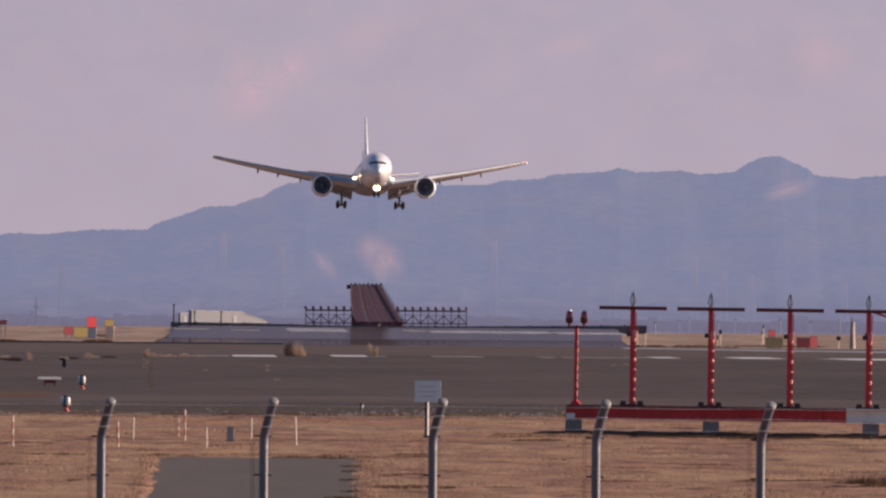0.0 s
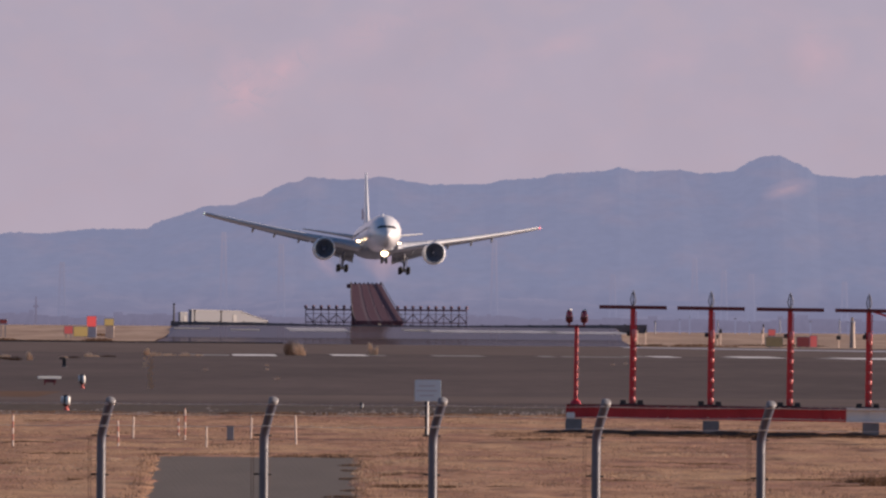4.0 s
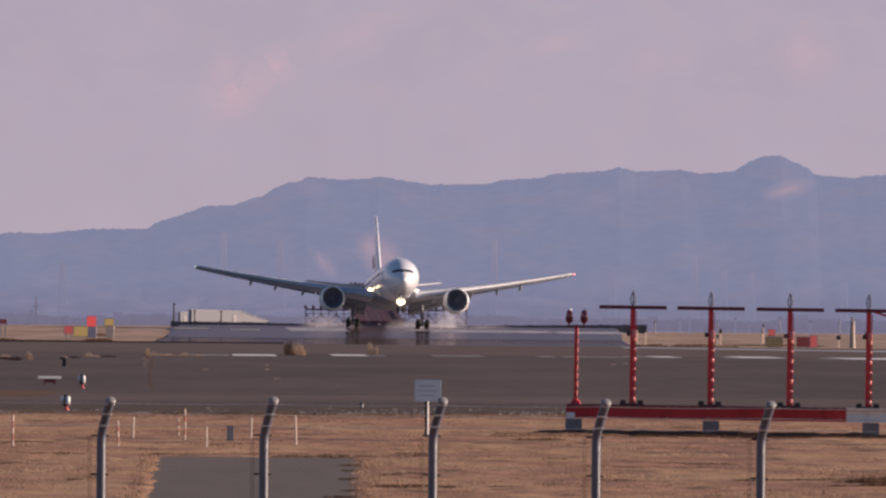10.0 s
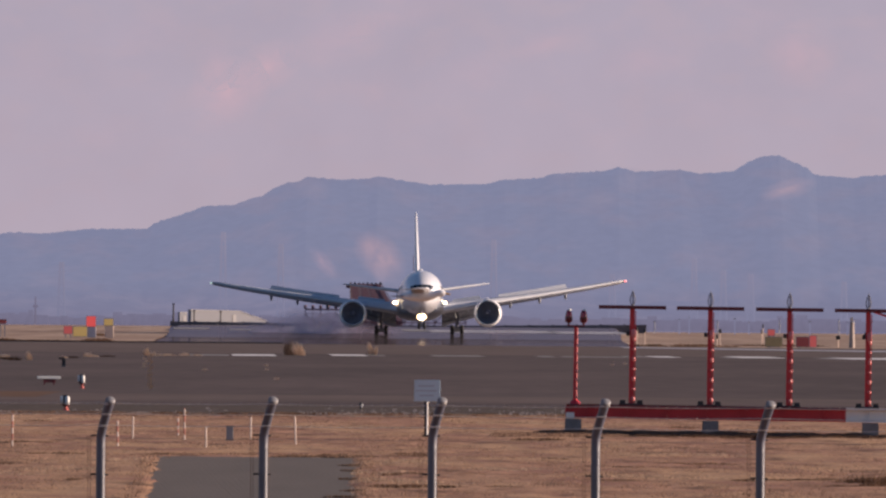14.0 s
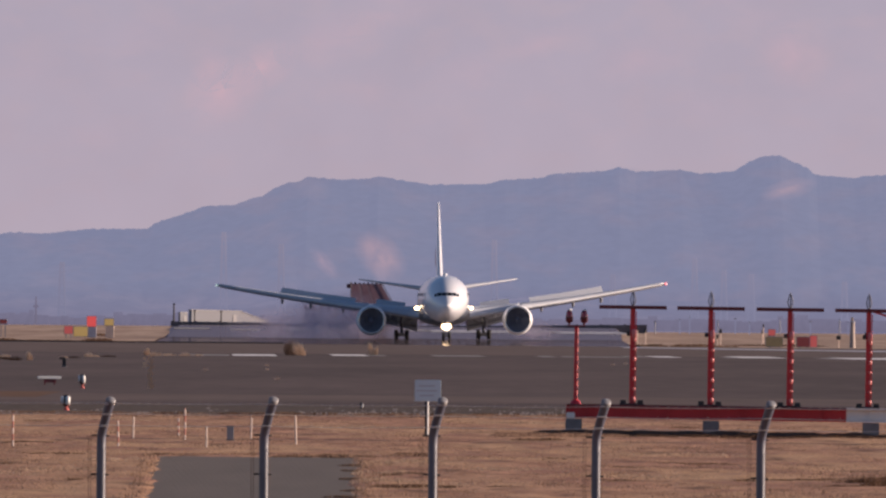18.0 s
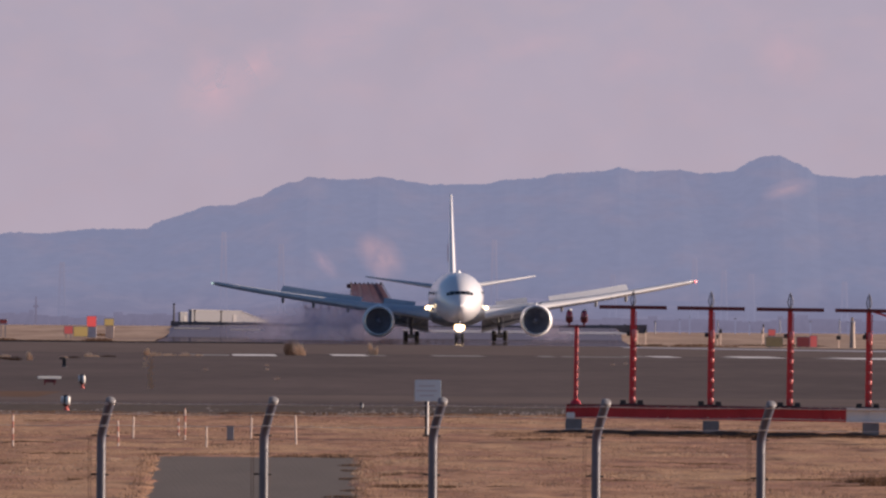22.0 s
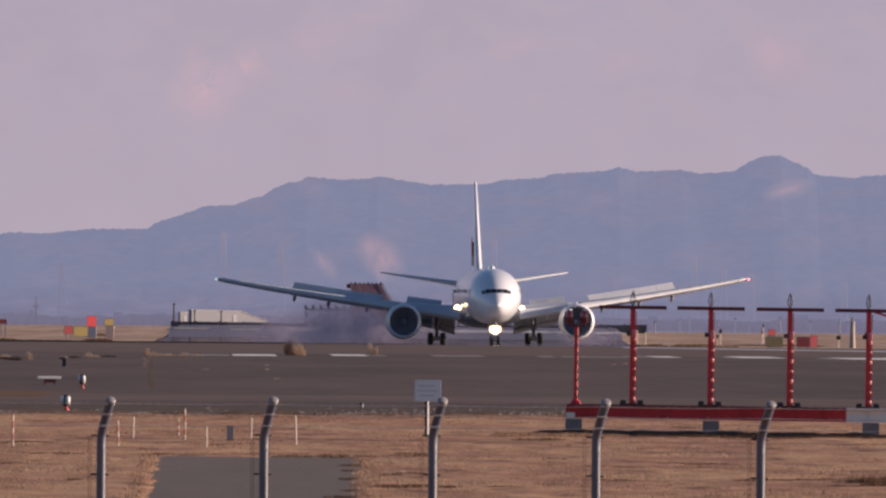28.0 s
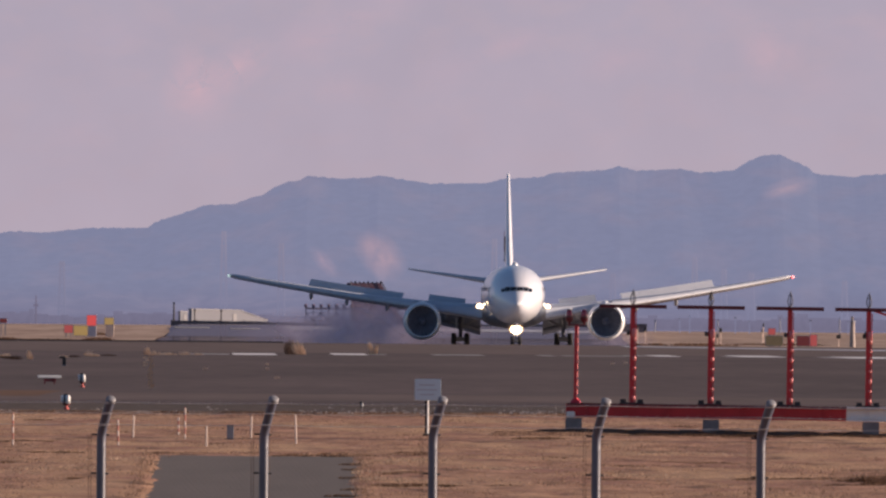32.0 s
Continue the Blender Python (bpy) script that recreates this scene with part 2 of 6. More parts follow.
M_LIP = mat("polished_lip", (0.80, 0.80, 0.80), 0.22, 0.85, vary=0.04)
M_NAC = mat("nacelle_paint", (0.66, 0.67, 0.69), 0.35, vary=0.05, scale=0.6)
M_FAN = mat("fan_titanium", (0.23, 0.245, 0.32), 0.6, 0.2, vary=0.2)
M_DUCT = mat("duct_lining", (0.13, 0.135, 0.16), 0.7, vary=0.15)
M_TYRE = mat("rubber", (0.018, 0.018, 0.02), 0.85, vary=0.2)
M_GLASSDARK = mat("cockpit_glass", (0.012, 0.014, 0.018), 0.08, vary=0.05)
# white rudder coloured grey-blue to show its face in shade
M_RUDDER = mat("shaded_rudder_paint", (0.20, 0.225, 0.30), 0.45, vary=0.06)
M_EMBLEM = mat("red_emblem", (0.16, 0.012, 0.025), 0.4, vary=0.05)
M_LAMP = glow("landing_lamp", (1.0, 0.72, 0.40), 8.0)
# glowing ring added to paint the warm bloom around a lamp
M_HALO = glow("warm_lamp_halo", (1.0, 0.50, 0.20), 0.9)
M_LAMP2 = glow("small_lamp", (1.0, 0.78, 0.50), 1.5)
M_NAVR = glow("red_navigation_lamp", (1.0, 0.10, 0.12), 0.9)
M_NAVW = glow("pale_navigation_lamp", (0.75, 1.0, 0.9), 0.25)
M_SIGNLIT = glow("lit_red_sign", (1.0, 0.13, 0.13), 0.24)
M_SIGNLIT.node_tree.nodes["Principled BSDF"].inputs["Base Color"].default_value = (0.5, 0.04, 0.03, 1)
# these four steel colours have the haze of the distance mixed in
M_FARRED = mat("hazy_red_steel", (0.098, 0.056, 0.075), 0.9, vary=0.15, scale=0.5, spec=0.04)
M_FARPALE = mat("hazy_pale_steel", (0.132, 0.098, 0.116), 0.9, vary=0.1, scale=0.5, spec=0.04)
M_BARRED = mat("hazed_red_steel", (0.165, 0.110, 0.138), 0.9, vary=0.15, scale=0.5, spec=0.04)
M_BARPALE = mat("hazed_pale_steel", (0.235, 0.20, 0.232), 0.9, vary=0.1, scale=0.5, spec=0.04)
M_FARWALL = mat("pale_far_wall", (0.25, 0.262, 0.30), 0.8, vary=0.06, scale=0.2)
M_FARROOF = mat("grey_far_roof", (0.36, 0.36, 0.38), 0.8, vary=0.08, scale=0.2)
# the air's haze is painted as this steel's own glow
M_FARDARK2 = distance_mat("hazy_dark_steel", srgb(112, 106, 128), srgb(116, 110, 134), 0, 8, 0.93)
M_LAMPCREAM = mat("cream_lamp_box", (0.55, 0.48, 0.36), 0.7, vary=0.1)
M_WALL = mat("weathered_dark_wall", (0.125, 0.118, 0.135), 0.9, vary=0.2, scale=0.3, fine=2.0, spec=0.1)
M_FARDARK = mat("dark_bank", (0.045, 0.043, 0.048), 0.9, vary=0.2, scale=0.15, fine=1.5)
M_BIRD = mat("white_feathers", (0.74, 0.75, 0.78), 0.8, vary=0.08, scale=8.0)
M_BIRDG = mat("slate_feathers", (0.30, 0.31, 0.36), 0.8, vary=0.15, scale=8.0)
M_BIRDD = mat("dark_feathers", (0.14, 0.14, 0.16), 0.8, vary=0.2, scale=8.0)
M_BILL = mat("yellow_bill", (0.55, 0.32, 0.05), 0.5, vary=0.05)


def sheen(m, amount, rough):
    """Adds the grazing sheen that hot air and polished rubber give a far runway."""
    n, l = m.node_tree.nodes, m.node_tree.links
    g, x = n.new("ShaderNodeBsdfGlossy"), n.new("ShaderNodeMixShader")
    g.inputs["Roughness"].default_value = rough
    g.inputs["Color"].default_value = (0.75, 0.68, 0.68, 1)
    x.inputs[0].default_value = amount
    l.new(n["Principled BSDF"].outputs[0], x.inputs[1])
    l.new(g.outputs[0], x.inputs[2])
    l.new(x.outputs[0], n["Material Output"].inputs[0])


M_RUNWAY.node_tree.nodes["Principled BSDF"].inputs["Specular IOR Level"].default_value = 0.0
sheen(M_RUNWAY, 0.52, 0.022)


# ------------------------------------------------------------ mesh helpers
def obj(name, bm, material, parent=None, label=""):
    me = bpy.data.meshes.new(name)
    bm.normal_update()
    bm.to_mesh(me)
    bm.free()
    for m in (material if isinstance(material, (list, tuple)) else [material]):
        me.materials.append(m)
    ob = new(name, me)
    if parent:
        ob.parent = parent
    if label:
        ob["label"] = label
    return ob


def part(name, bm, material, parent, label=""):
    return obj(name, bm, material, parent, label)


def thing(name, m, label, category, group="", kind=""):
    ob = new(name)
    ob.empty_display_size = 0.2
    ob.matrix_world = m
    return tagged(ob, label, category, group, kind)


def box(bm, c, s, m=None):
    """A box with centre c and full size s, in the pose m."""
    vs = [Vector((c[0] + s[0] * i, c[1] + s[1] * j, c[2] + s[2] * k)) for i in (-.5, .5) for j in (-.5, .5) for k in (-.5, .5)]
    v = [bm.verts.new(m @ p if m else p) for p in vs]
    for f in ((0, 1, 3, 2), (4, 6, 7, 5), (0, 4, 5, 1), (2, 3, 7, 6), (0, 2, 6, 4), (1, 5, 7, 3)):
        bm.faces.new([v[i] for i in f])
    return bm


def bevelled(c, s, r, seg=2):
    bm = bmesh.new()
    box(bm, c, s)
    bmesh.ops.bevel(bm, geom=bm.edges[:], offset=r, segments=seg, affect="EDGES")
    return bm


def loft(bm, rings, cap=True, smooth=True):
    """Skin between rings of equal count."""
    rows = [[bm.verts.new(p) for p in r] for r in rings]
    k = len(rows[0])
    for a, b in zip(rows, rows[1:]):
        for i in range(k):
            f = bm.faces.new((a[i], a[(i + 1) % k], b[(i + 1) % k], b[i]))
            f.smooth = smooth
    if cap:
        bm.faces.new([bm.verts.new(v.co) for v in rows[0][::-1]])
        bm.faces.new([bm.verts.new(v.co) for v in rows[-1]])
    bmesh.ops.recalc_face_normals(bm, faces=bm.faces[:])
    return bm


def tube(bm, pts, r, k=8, cap=True):
    """A round bar along pts; r a number or one for each point."""
    pts = [Vector(p) for p in pts]
    rs = r if isinstance(r, (list, tuple)) else [r] * len(pts)
    rows = []
    for i, p in enumerate(pts):
        d = (pts[min(i + 1, len(pts) - 1)] - pts[max(i - 1, 0)]).normalized()
        ref = Vector((0, 0, 1)) if abs(d.z) < 0.9 else Vector((1, 0, 0))
        u = d.cross(ref).normalized()
        w = d.cross(u)
        rows.append([bm.verts.new(p + (u * math.cos(2 * math.pi * j / k) + w * math.sin(2 * math.pi * j / k)) * rs[i]) for j in range(k)])
    for a, b in zip(rows, rows[1:]):
        for j in range(k):
            f = bm.faces.new((a[j], a[(j + 1) % k], b[(j + 1) % k], b[j]))
            f.smooth = k > 5
    if cap:
        bm.faces.new([bm.verts.new(v.co) for v in rows[0][::-1]])
        bm.faces.new([bm.verts.new(v.co) for v in rows[-1]])
    return bm


def lathe(bm, prof, k=24, axis="Y", centre=(0, 0, 0)):
    """Turn a profile of (along, radius) about the axis through centre."""
    c = Vector(centre)
    rows = []
    for a, r in prof:
        row = []
        for j in range(k):
            u, w = math.cos(2 * math.pi * j / k) * r, math.sin(2 * math.pi * j / k) * r
            p = {"X": (a, u, w), "Y": (u, a, w), "Z": (u, w, a)}[axis]
            row.append(bm.verts.new(c + Vector(p)))
        rows.append(row)
    for a, b in zip(rows, rows[1:]):
        for j in range(k):
            f = bm.faces.new((a[j], a[(j + 1) % k], b[(j + 1) % k], b[j]))
            f.smooth = True
    return bm


def sheet_grid(xs, ys, zf):
    bm = bmesh.new()
    g = [[bm.verts.new((x, y, zf(x, y))) for x in xs] for y in ys]
    for a, b in zip(g, g[1:]):
        for i in range(len(xs) - 1):
            bm.faces.new((a[i], a[i + 1], b[i + 1], b[i])).smooth = True
    return bm


# ------------------------------------------------------------ ground
def level(y):
    """Height of the runway: it dips behind the asphalt, and its far end lies a little higher."""
    pts = ((0, 0), (2290, 0), (2400, -0.28), (3060, -0.28), (3180, -0.04), (3600, 0.98), (3700, 1.02), (4100, 0.55), (9e9, 0.5))
    for (a, za), (b, zb) in zip(pts, pts[1:]):
        if y <= b:
            return za + (zb - za) * max(0.0, (y - a)) / (b - a)
    return 0.5


def lie(x, y):
    """Height of the land: the field beside the runway's far end lies low."""
    b = max(0.0, min(1.0, (x - 20) / 14))
    if x < -36:
        return level(y) - 0.27 * max(0.0, min(1.0, (y - 3150) / 400))
    return level(y) * (1 - b) + min(level(y), -0.28 if y > 2400 else 9) * b


def centre_line(y):
    """Where the runway's middle lies, across."""
    return 7.44 - (y - 2405) * 0.01136


def brink(x):
    """Where the near asphalt ends, which runs aslant to the line of sight."""
    pts = ((-300, 2286), (-26, 2286), (-10, 2263), (12, 2208), (17, 2141), (27, 2071), (39, 2005), (300, 1900))
    for (a, ya), (b, yb) in zip(pts, pts[1:]):
        if x <= b:
            return ya + (yb - ya) * (x - a) / (b - a)
    return 1900


ys_far = [2300, 2400, 2500, 2700, 2900, 3060, 3120, 3180, 3300, 3450, 3600, 3700, 3800, 4000, 4250]
ground = obj("ground", sheet_grid([-3000, -1000, -300, -100, -40, 0, 10, 20, 24, 28, 34, 40, 60, 100, 300, 1000, 3000],
                                  [-800, -200, 0, 200, 340, 500, 700, 1000, 1500, 2000, 2300] + ys_far[1:] + [4500, 4800, 5200],
                                  lambda x, y: lie(x, y) - 0.12), [M_GRASS])
tagged(ground, "flat airfield ground of short dry brown grass", "ground", kind="structure")

xs_apron = [-260, -60, -26, -20, -10, 0, 12, 17, 27, 39, 60, 260]
bm = bmesh.new()
rows = [[bm.verts.new((x, 722 + (brink(x) - 722) * u, 0.0)) for x in xs_apron] for u in (0, 0.12, 0.3, 0.55, 0.8, 1.0)]
rows.append([bm.verts.new((x, brink(x) + 0.2, -0.11)) for x in xs_apron])
for a, b in zip(rows, rows[1:]):
    for i in range(len(xs_apron) - 1):
        bm.faces.new((a[i], a[i + 1], b[i + 1], b[i]))
apron = obj("road", bm, M_ASPHALT)
tagged(apron, "wide dark grey asphalt overrun and taxiway, dusty and worn", "asphalt", kind="structure")

# runway, with earth shoulders that fall to the field
bm = bmesh.new()
rw = []
for y in [1880, 2290] + ys_far[1:]:
    e = 20.0 + max(0.0, y - 2345) * 0.0062
    w = centre_line(y)
    sink = 0.03 if y < 2300 else 0.0
    rw.append([bm.verts.new((x, y, level(y) + 0.015 - dz - sink)) for x, dz in ((w - 39.5 + max(0.0, y - 2830) * 0.0028, 0.3), (w - 38 + max(0.0, y - 2830) * 0.0028, 0.0), (w - 30, 0.0), (w, 0.0), (e - 6, 0.0), (e, 0.0), (e + 0.5, 0.35))])
for a, b in zip(rw, rw[1:]):
    for i in range(6):
        bm.faces.new((a[i], a[i + 1], b[i + 1], b[i]))
tagged(obj("runway", bm, M_RUNWAY), "long dark asphalt runway with a smooth sheen far off", "runway", kind="structure")

far = bmesh.new()
for side in (-1, 1):
    rows = []
    for y in ([2295] if side < 0 else [1990, 2200, 2295]) + ys_far[1:] + [4500, 4900]:
        e = (20.0 + max(0.0, y - 2345) * 0.0062 - 0.5) if side > 0 else centre_line(y) - 38.4 + max(0.0, y - 2830) * 0.0028
        rows.append([far.verts.new((x, y, lie(x, y) + (0.005 if y > 2300 else -0.02))) for x in ((e, e + 2, e + 5, e + 9, e + 14, 60, 900.0) if side > 0 else (-900.0, e))])
    for a, b in zip(rows, rows[1:]):
        for i in range(len(a) - 1):
            far.faces.new((a[i], a[i + 1], b[i + 1], b[i]))
tagged(obj("verge", far, M_FARGRASS), "pale straw-coloured grass verge along the runway", "grass", kind="structure")
bm = bmesh.new()
for xa, xb in ((17.5, 27.0), (27.0, 39.0), (39.0, 60.0), (60.0, 120.0)):
    bm.faces.new([bm.verts.new((x, brink(x) + d, 0.012)) for x, d in ((xa, 12), (xb, 12), (xb, 95), (xa, 95))])
tagged(obj("edge_line", bm, M_SHINE), "pale painted line along the end of the asphalt", "marking", kind="structure")
bm = bmesh.new()
for xa, xb in ((-70.0, -52.0), (-52.0, -40.0), (-40.0, -30.5)):
    bm.faces.new([bm.verts.new((x, y, level(y) + 0.012)) for x, y in ((xa, 2300), (xb, 2300), (xb, 2560), (xa, 2560))])
tagged(obj("gravel_strip", bm, M_STONE), "pale gravel strip behind the asphalt edge", "gravel", kind="structure")

edge = obj("shoulder", sheet_grid([-260, -40, -20, 0, 20, 40, 260], [655, 690, 720, 748], lambda x, y: 0.006 if y > 700 else -0.035), M_SOIL)
tagged(edge, "strip of dark gravelly soil at the asphalt edge", "gravel", kind="structure")

# uneven turf of the near field, level under the path
def turf(x, y):
    n = 0.022 * noise.noise(Vector((x * 0.45, y * 0.10, 3.0))) + 0.014 * noise.noise(Vector((x * 1.6, y * 0.35, 8.0))) + 0.010 * noise.noise(Vector((x * 4.3, y * 0.8, 1.0)))
    if y < 488:
        rag = 0.16 * noise.noise(Vector((1.0, y * 0.03, 5.0)))
        inside = min(x - (-6.2 + (484 - y) * 0.0108) + rag, (-1.72 + (484 - y) * 0.0036) - x + 2.2 * rag, (486 - y) * 0.1)
        n -= 0.065 * max(0.0, min(1.0, inside * 2.0))
    return n - 0.012


bm = sheet_grid([-17 + 0.12 * k for k in range(284)], [335 + 1.2 * k for k in range(285)], turf)
for v in bm.verts:
    v.co.y += (v.co.y - 335) / 341 * (max(0.0, (v.co.x + 3) * 1.8) + 4.0 * noise.noise(Vector((v.co.x * 1.3, 0, 2))))
tagged(obj("turf", bm, M_GRASS), "uneven short dry brown turf", "grass", kind="structure")

# paved path through the grass
bm = bmesh.new()
left = [(-4.4, 330), (-4.98, 371), (-5.6, 430), (-6.05, 471), (-6.2, 484)]
right = [(-1.2, 330), (-1.31, 371), (-1.5, 420), (-1.62, 462), (-1.72, 484)]
rows = [[bm.verts.new((a[0], a[1], -0.030)), bm.verts.new((b[0], b[1], -0.030))] for a, b in zip(left, right)]
for a, b in zip(rows, rows[1:]):
    bm.faces.new((a[0], a[1], b[1], b[0]))
tagged(obj("pavement", bm, M_PATH), "grey asphalt service path ending in the dry grass", "path", kind="structure")


def flat_mark(name, x, y0, w, length, material, label, z=0.006, lean=-0.01136, group=""):
    bm = bmesh.new()
    a = [bm.verts.new((x + s * w / 2 + lean * d, y0 + d, level(y0 + d) + z)) for d, s in ((0, -1), (0, 1), (length, 1), (length, -1))]
    bm.faces.new(a)
    return tagged(obj(name, bm, material), label, "marking", group, "structure")


for xa, xb, y, d, worn in ((-18.0, -15.2, 1612, 40, 1), (-14.93, -11.77, 1612, 62, 0), (-7.9, -5.3, 1640, 55, 0), (-5.2, -4.0, 1648, 30, 1), (-0.52, 3.25, 1650, 40, 1),
                           (7.4, 8.5, 1650, 40, 1), (9.0, 13.9, 1660, 26, 1), (14.0, 15.5, 1676, 40, 1), (15.95, 17.85, 1672, 50, 0),
                           (21.2, 22.4, 1672, 32, 1), (22.4, 25.8, 1676, 62, 0), (28.4, 30.0, 1660, 40, 1), (30.0, 36.0, 1655, 60, 0), (38.6, 43.0, 1640, 60, 0)):
    flat_mark("threshold_stripe", (xa + xb) / 2, y, xb - xa, d, M_WORNMIRAGE if worn else M_PAINT,
              "faded white threshold stripe on asphalt" if worn else "white painted threshold stripe on asphalt", group="threshold stripes")
# pale strips painted for the mirage that shines on the far runway
for x, w, y, d, m in ((-38.0, 5.5, 3420, 70, M_WORNMIRAGE), (-29.5, 4.5, 3380, 60, M_WORNMIRAGE), (-18.2, 9, 3360, 170, M_SHINE), (-3.5, 4, 3400, 90, M_WORNMIRAGE), (8.0, 19, 3350, 120, M_SHINE), (22.6, 11, 3330, 110, M_SHINE)):
    flat_mark("mirage_streak", x, y, w, d, m, "pale mirage streak painted on the far runway", z=0.035, group="far runway markings")
flat_mark("road_band", 0, 782, 300, 62, M_BAND, "paler worn strip across the asphalt", lean=0, z=0.003)
flat_mark("road_band", 0, 1720, 300, 520, M_BAND, "paler worn strip across the asphalt", lean=0, z=0.003)
flat_mark("earth_patch", -44.5, 806, 60, 56, M_EARTH, "brown dusty patch on the asphalt", lean=0, z=0.006)

# ------------------------------------------------------------ sky and distance
SKY_LOW, SKY_HIGH = srgb(181, 167, 182), srgb(175, 164, 181)
bm = sheet_grid([-2400, -1200, -500, 0, 500, 1200, 2400], [0, 1], lambda x, y: y)
for v in bm.verts:
    v.co = Vector((v.co.x * 0.6, 4985, -60 + v.co.z * 480))
M_SKY = distance_mat("sky_veil", SKY_LOW, SKY_HIGH, 20, 75, 1.0, vary=0.022, scale=0.05, tint=srgb(182, 166, 180))
M_SKY.node_tree.nodes["Principled BSDF"].inputs["Base Color"].default_value = (0, 0, 0, 1)
tagged(obj("backdrop", bm, M_SKY), "hazy lilac evening sky", "sky", kind="structure")

CLOUDS = []
for x, z, w, h, tilt, a, s in ((-42.0, 52.2, 8.8, 7.0, -20, 1.2, 1), (-33.6, 57.3, 8.6, 5.2, -28, 1.0, 2), (-44.9, 57.4, 4.6, 5.2, 0, 0.54, 8), (-17.0, 63.6, 13.0, 6.5, -15, 0.43, 9),
                               (-10.1, 52.3, 7.0, 5.0, 0, 0.22, 10), (83.7, 60.6, 8.2, 7.6, 20, 0.72, 3), (49.5, 59.4, 10.5, 5.0, -12, 0.43, 4), (27.0, 62.6, 10.5, 3.2, -20, 0.43, 14),
                               (12.0, 56.2, 8.5, 4.6, -15, 0.36, 16), (-44.2, 45.6, 9.0, 4.0, 0, 0.22, 17), (-69.0, 42.5, 10.0, 4.0, 0, 0.18, 5), (-84.0, 55.5, 9.0, 6.0, 10, 0.18, 7),
                               (-5.9, 69.8, 16.0, 4.5, -12, 0.36, 18), (64.0, 49.2, 12.0, 4.0, 10, 0.18, 19), (75.0, 69.5, 16.0, 4.0, 12, 0.25, 6), (-60.5, 64.4, 12.0, 5.0, -15, 0.18, 20),
                               (96.0, 54.0, 10.0, 5.0, 0, 0.25, 21), (108.0, 66.0, 14.0, 6.0, -10, 0.29, 22)):
    bm = bmesh.new()
    bm.faces.new([bm.verts.new((math.cos(k * math.pi / 16), 0, math.sin(k * math.pi / 16))) for k in range(32)])
    c = obj("cloud", bm, cloud_mat("pink_cloud", srgb(198, 170, 183), a, s))
    tagged(c, "thin pink evening cloud drifting in the haze", "cloud", "evening clouds", "structure")
    c.scale = (w * 1.12, 1, h * 1.12)
    CLOUDS.append((c, x, z, tilt))


def ridge(x):
    """Skyline height of the far hills, across."""
    pts = ((-700, 9), (-260, 30), (-150, 22), (-95.3, 19.7), (-92.3, 20.1), (-86.2, 19.8), (-75.9, 20.9), (-63.5, 21.0), (-62.3, 22.1), (-58.9, 23.3), (-54, 24.9), (-51.4, 26),
           (-44.9, 26.3), (-41.3, 27.7), (-39.1, 28.2), (-36.4, 29.9), (-33.4, 31.2), (-31, 31.4), (-29.2, 32.5), (-22.5, 31.9), (-15.8, 32.2), (-14, 32.7),
           (-9.1, 31.9), (-3, 31), (9.1, 31.2), (13.4, 32.2), (20.1, 32.5), (24.3, 33.6), (34.6, 34.2), (37.7, 35.1), (41.3, 34.1), (51, 34.6), (55.3, 33.8),
           (62.6, 34.4), (65, 36.1), (68, 37.4), (70.1, 37.8), (72.5, 37.8), (75.9, 36.2), (78.1, 35.3), (80.2, 33.7), (88.7, 33.1), (90.6, 33.6), (105, 34.2),
           (160, 42), (260, 30), (420, 22), (700, 8))
    for (a, za), (b, zb) in zip(pts, pts[1:]):
        if x <= b:
            u = max(0.0, (x - a) / (b - a))
            return za + (zb - za) * u
    return 8


def hills(name, y_foot, y_top, height, low, high, step, amp, share, label):
    bm = bmesh.new()
    xs = []
    x = -690.0
    while x <= 690:
        xs.append(x)
        x += step * 0.22 if -110 < x < 110 else 12.0
    rows = []
    for j in range(9):
        u = j / 8
        y = y_foot + (y_top - y_foot) * u
        row = []
        for x in xs:
            n = noise.noise(Vector((x * 0.07, u * 3, 1.3))) * 0.6 + noise.noise(Vector((x * 0.25, u * 6, 4.0))) * 0.25
            z = (0.9 if u > 0 else -1.0) + height(x) * u ** 0.8 * (1 + amp * n * (1 - u) * 1.6)
            if j == 8:
                z += 0.10 * noise.noise(Vector((x * 0.45, 3, 7))) + 0.24 * noise.noise(Vector((x * 0.95, 9, 2))) + 0.10 * noise.noise(Vector((x * 2.6, 5, 2)))
            row.append(bm.verts.new((x, y + 10 * n * (1 - u), z)))
        rows.append(row)
    for a, b in zip(rows, rows[1:]):
        for i in range(len(xs) - 1):
            bm.faces.new((a[i], a[i + 1], b[i + 1], b[i])).smooth = True
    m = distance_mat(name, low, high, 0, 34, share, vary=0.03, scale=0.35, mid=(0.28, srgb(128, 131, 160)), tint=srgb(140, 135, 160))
    return tagged(obj(name, bm, m), label, "mountains", kind="structure")


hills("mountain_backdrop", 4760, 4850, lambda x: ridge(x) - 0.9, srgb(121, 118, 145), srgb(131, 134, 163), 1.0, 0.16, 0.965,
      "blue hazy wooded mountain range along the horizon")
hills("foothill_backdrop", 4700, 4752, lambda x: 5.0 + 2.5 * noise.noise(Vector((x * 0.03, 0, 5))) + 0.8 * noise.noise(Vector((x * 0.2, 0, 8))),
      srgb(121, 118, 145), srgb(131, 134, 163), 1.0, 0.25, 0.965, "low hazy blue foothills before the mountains")

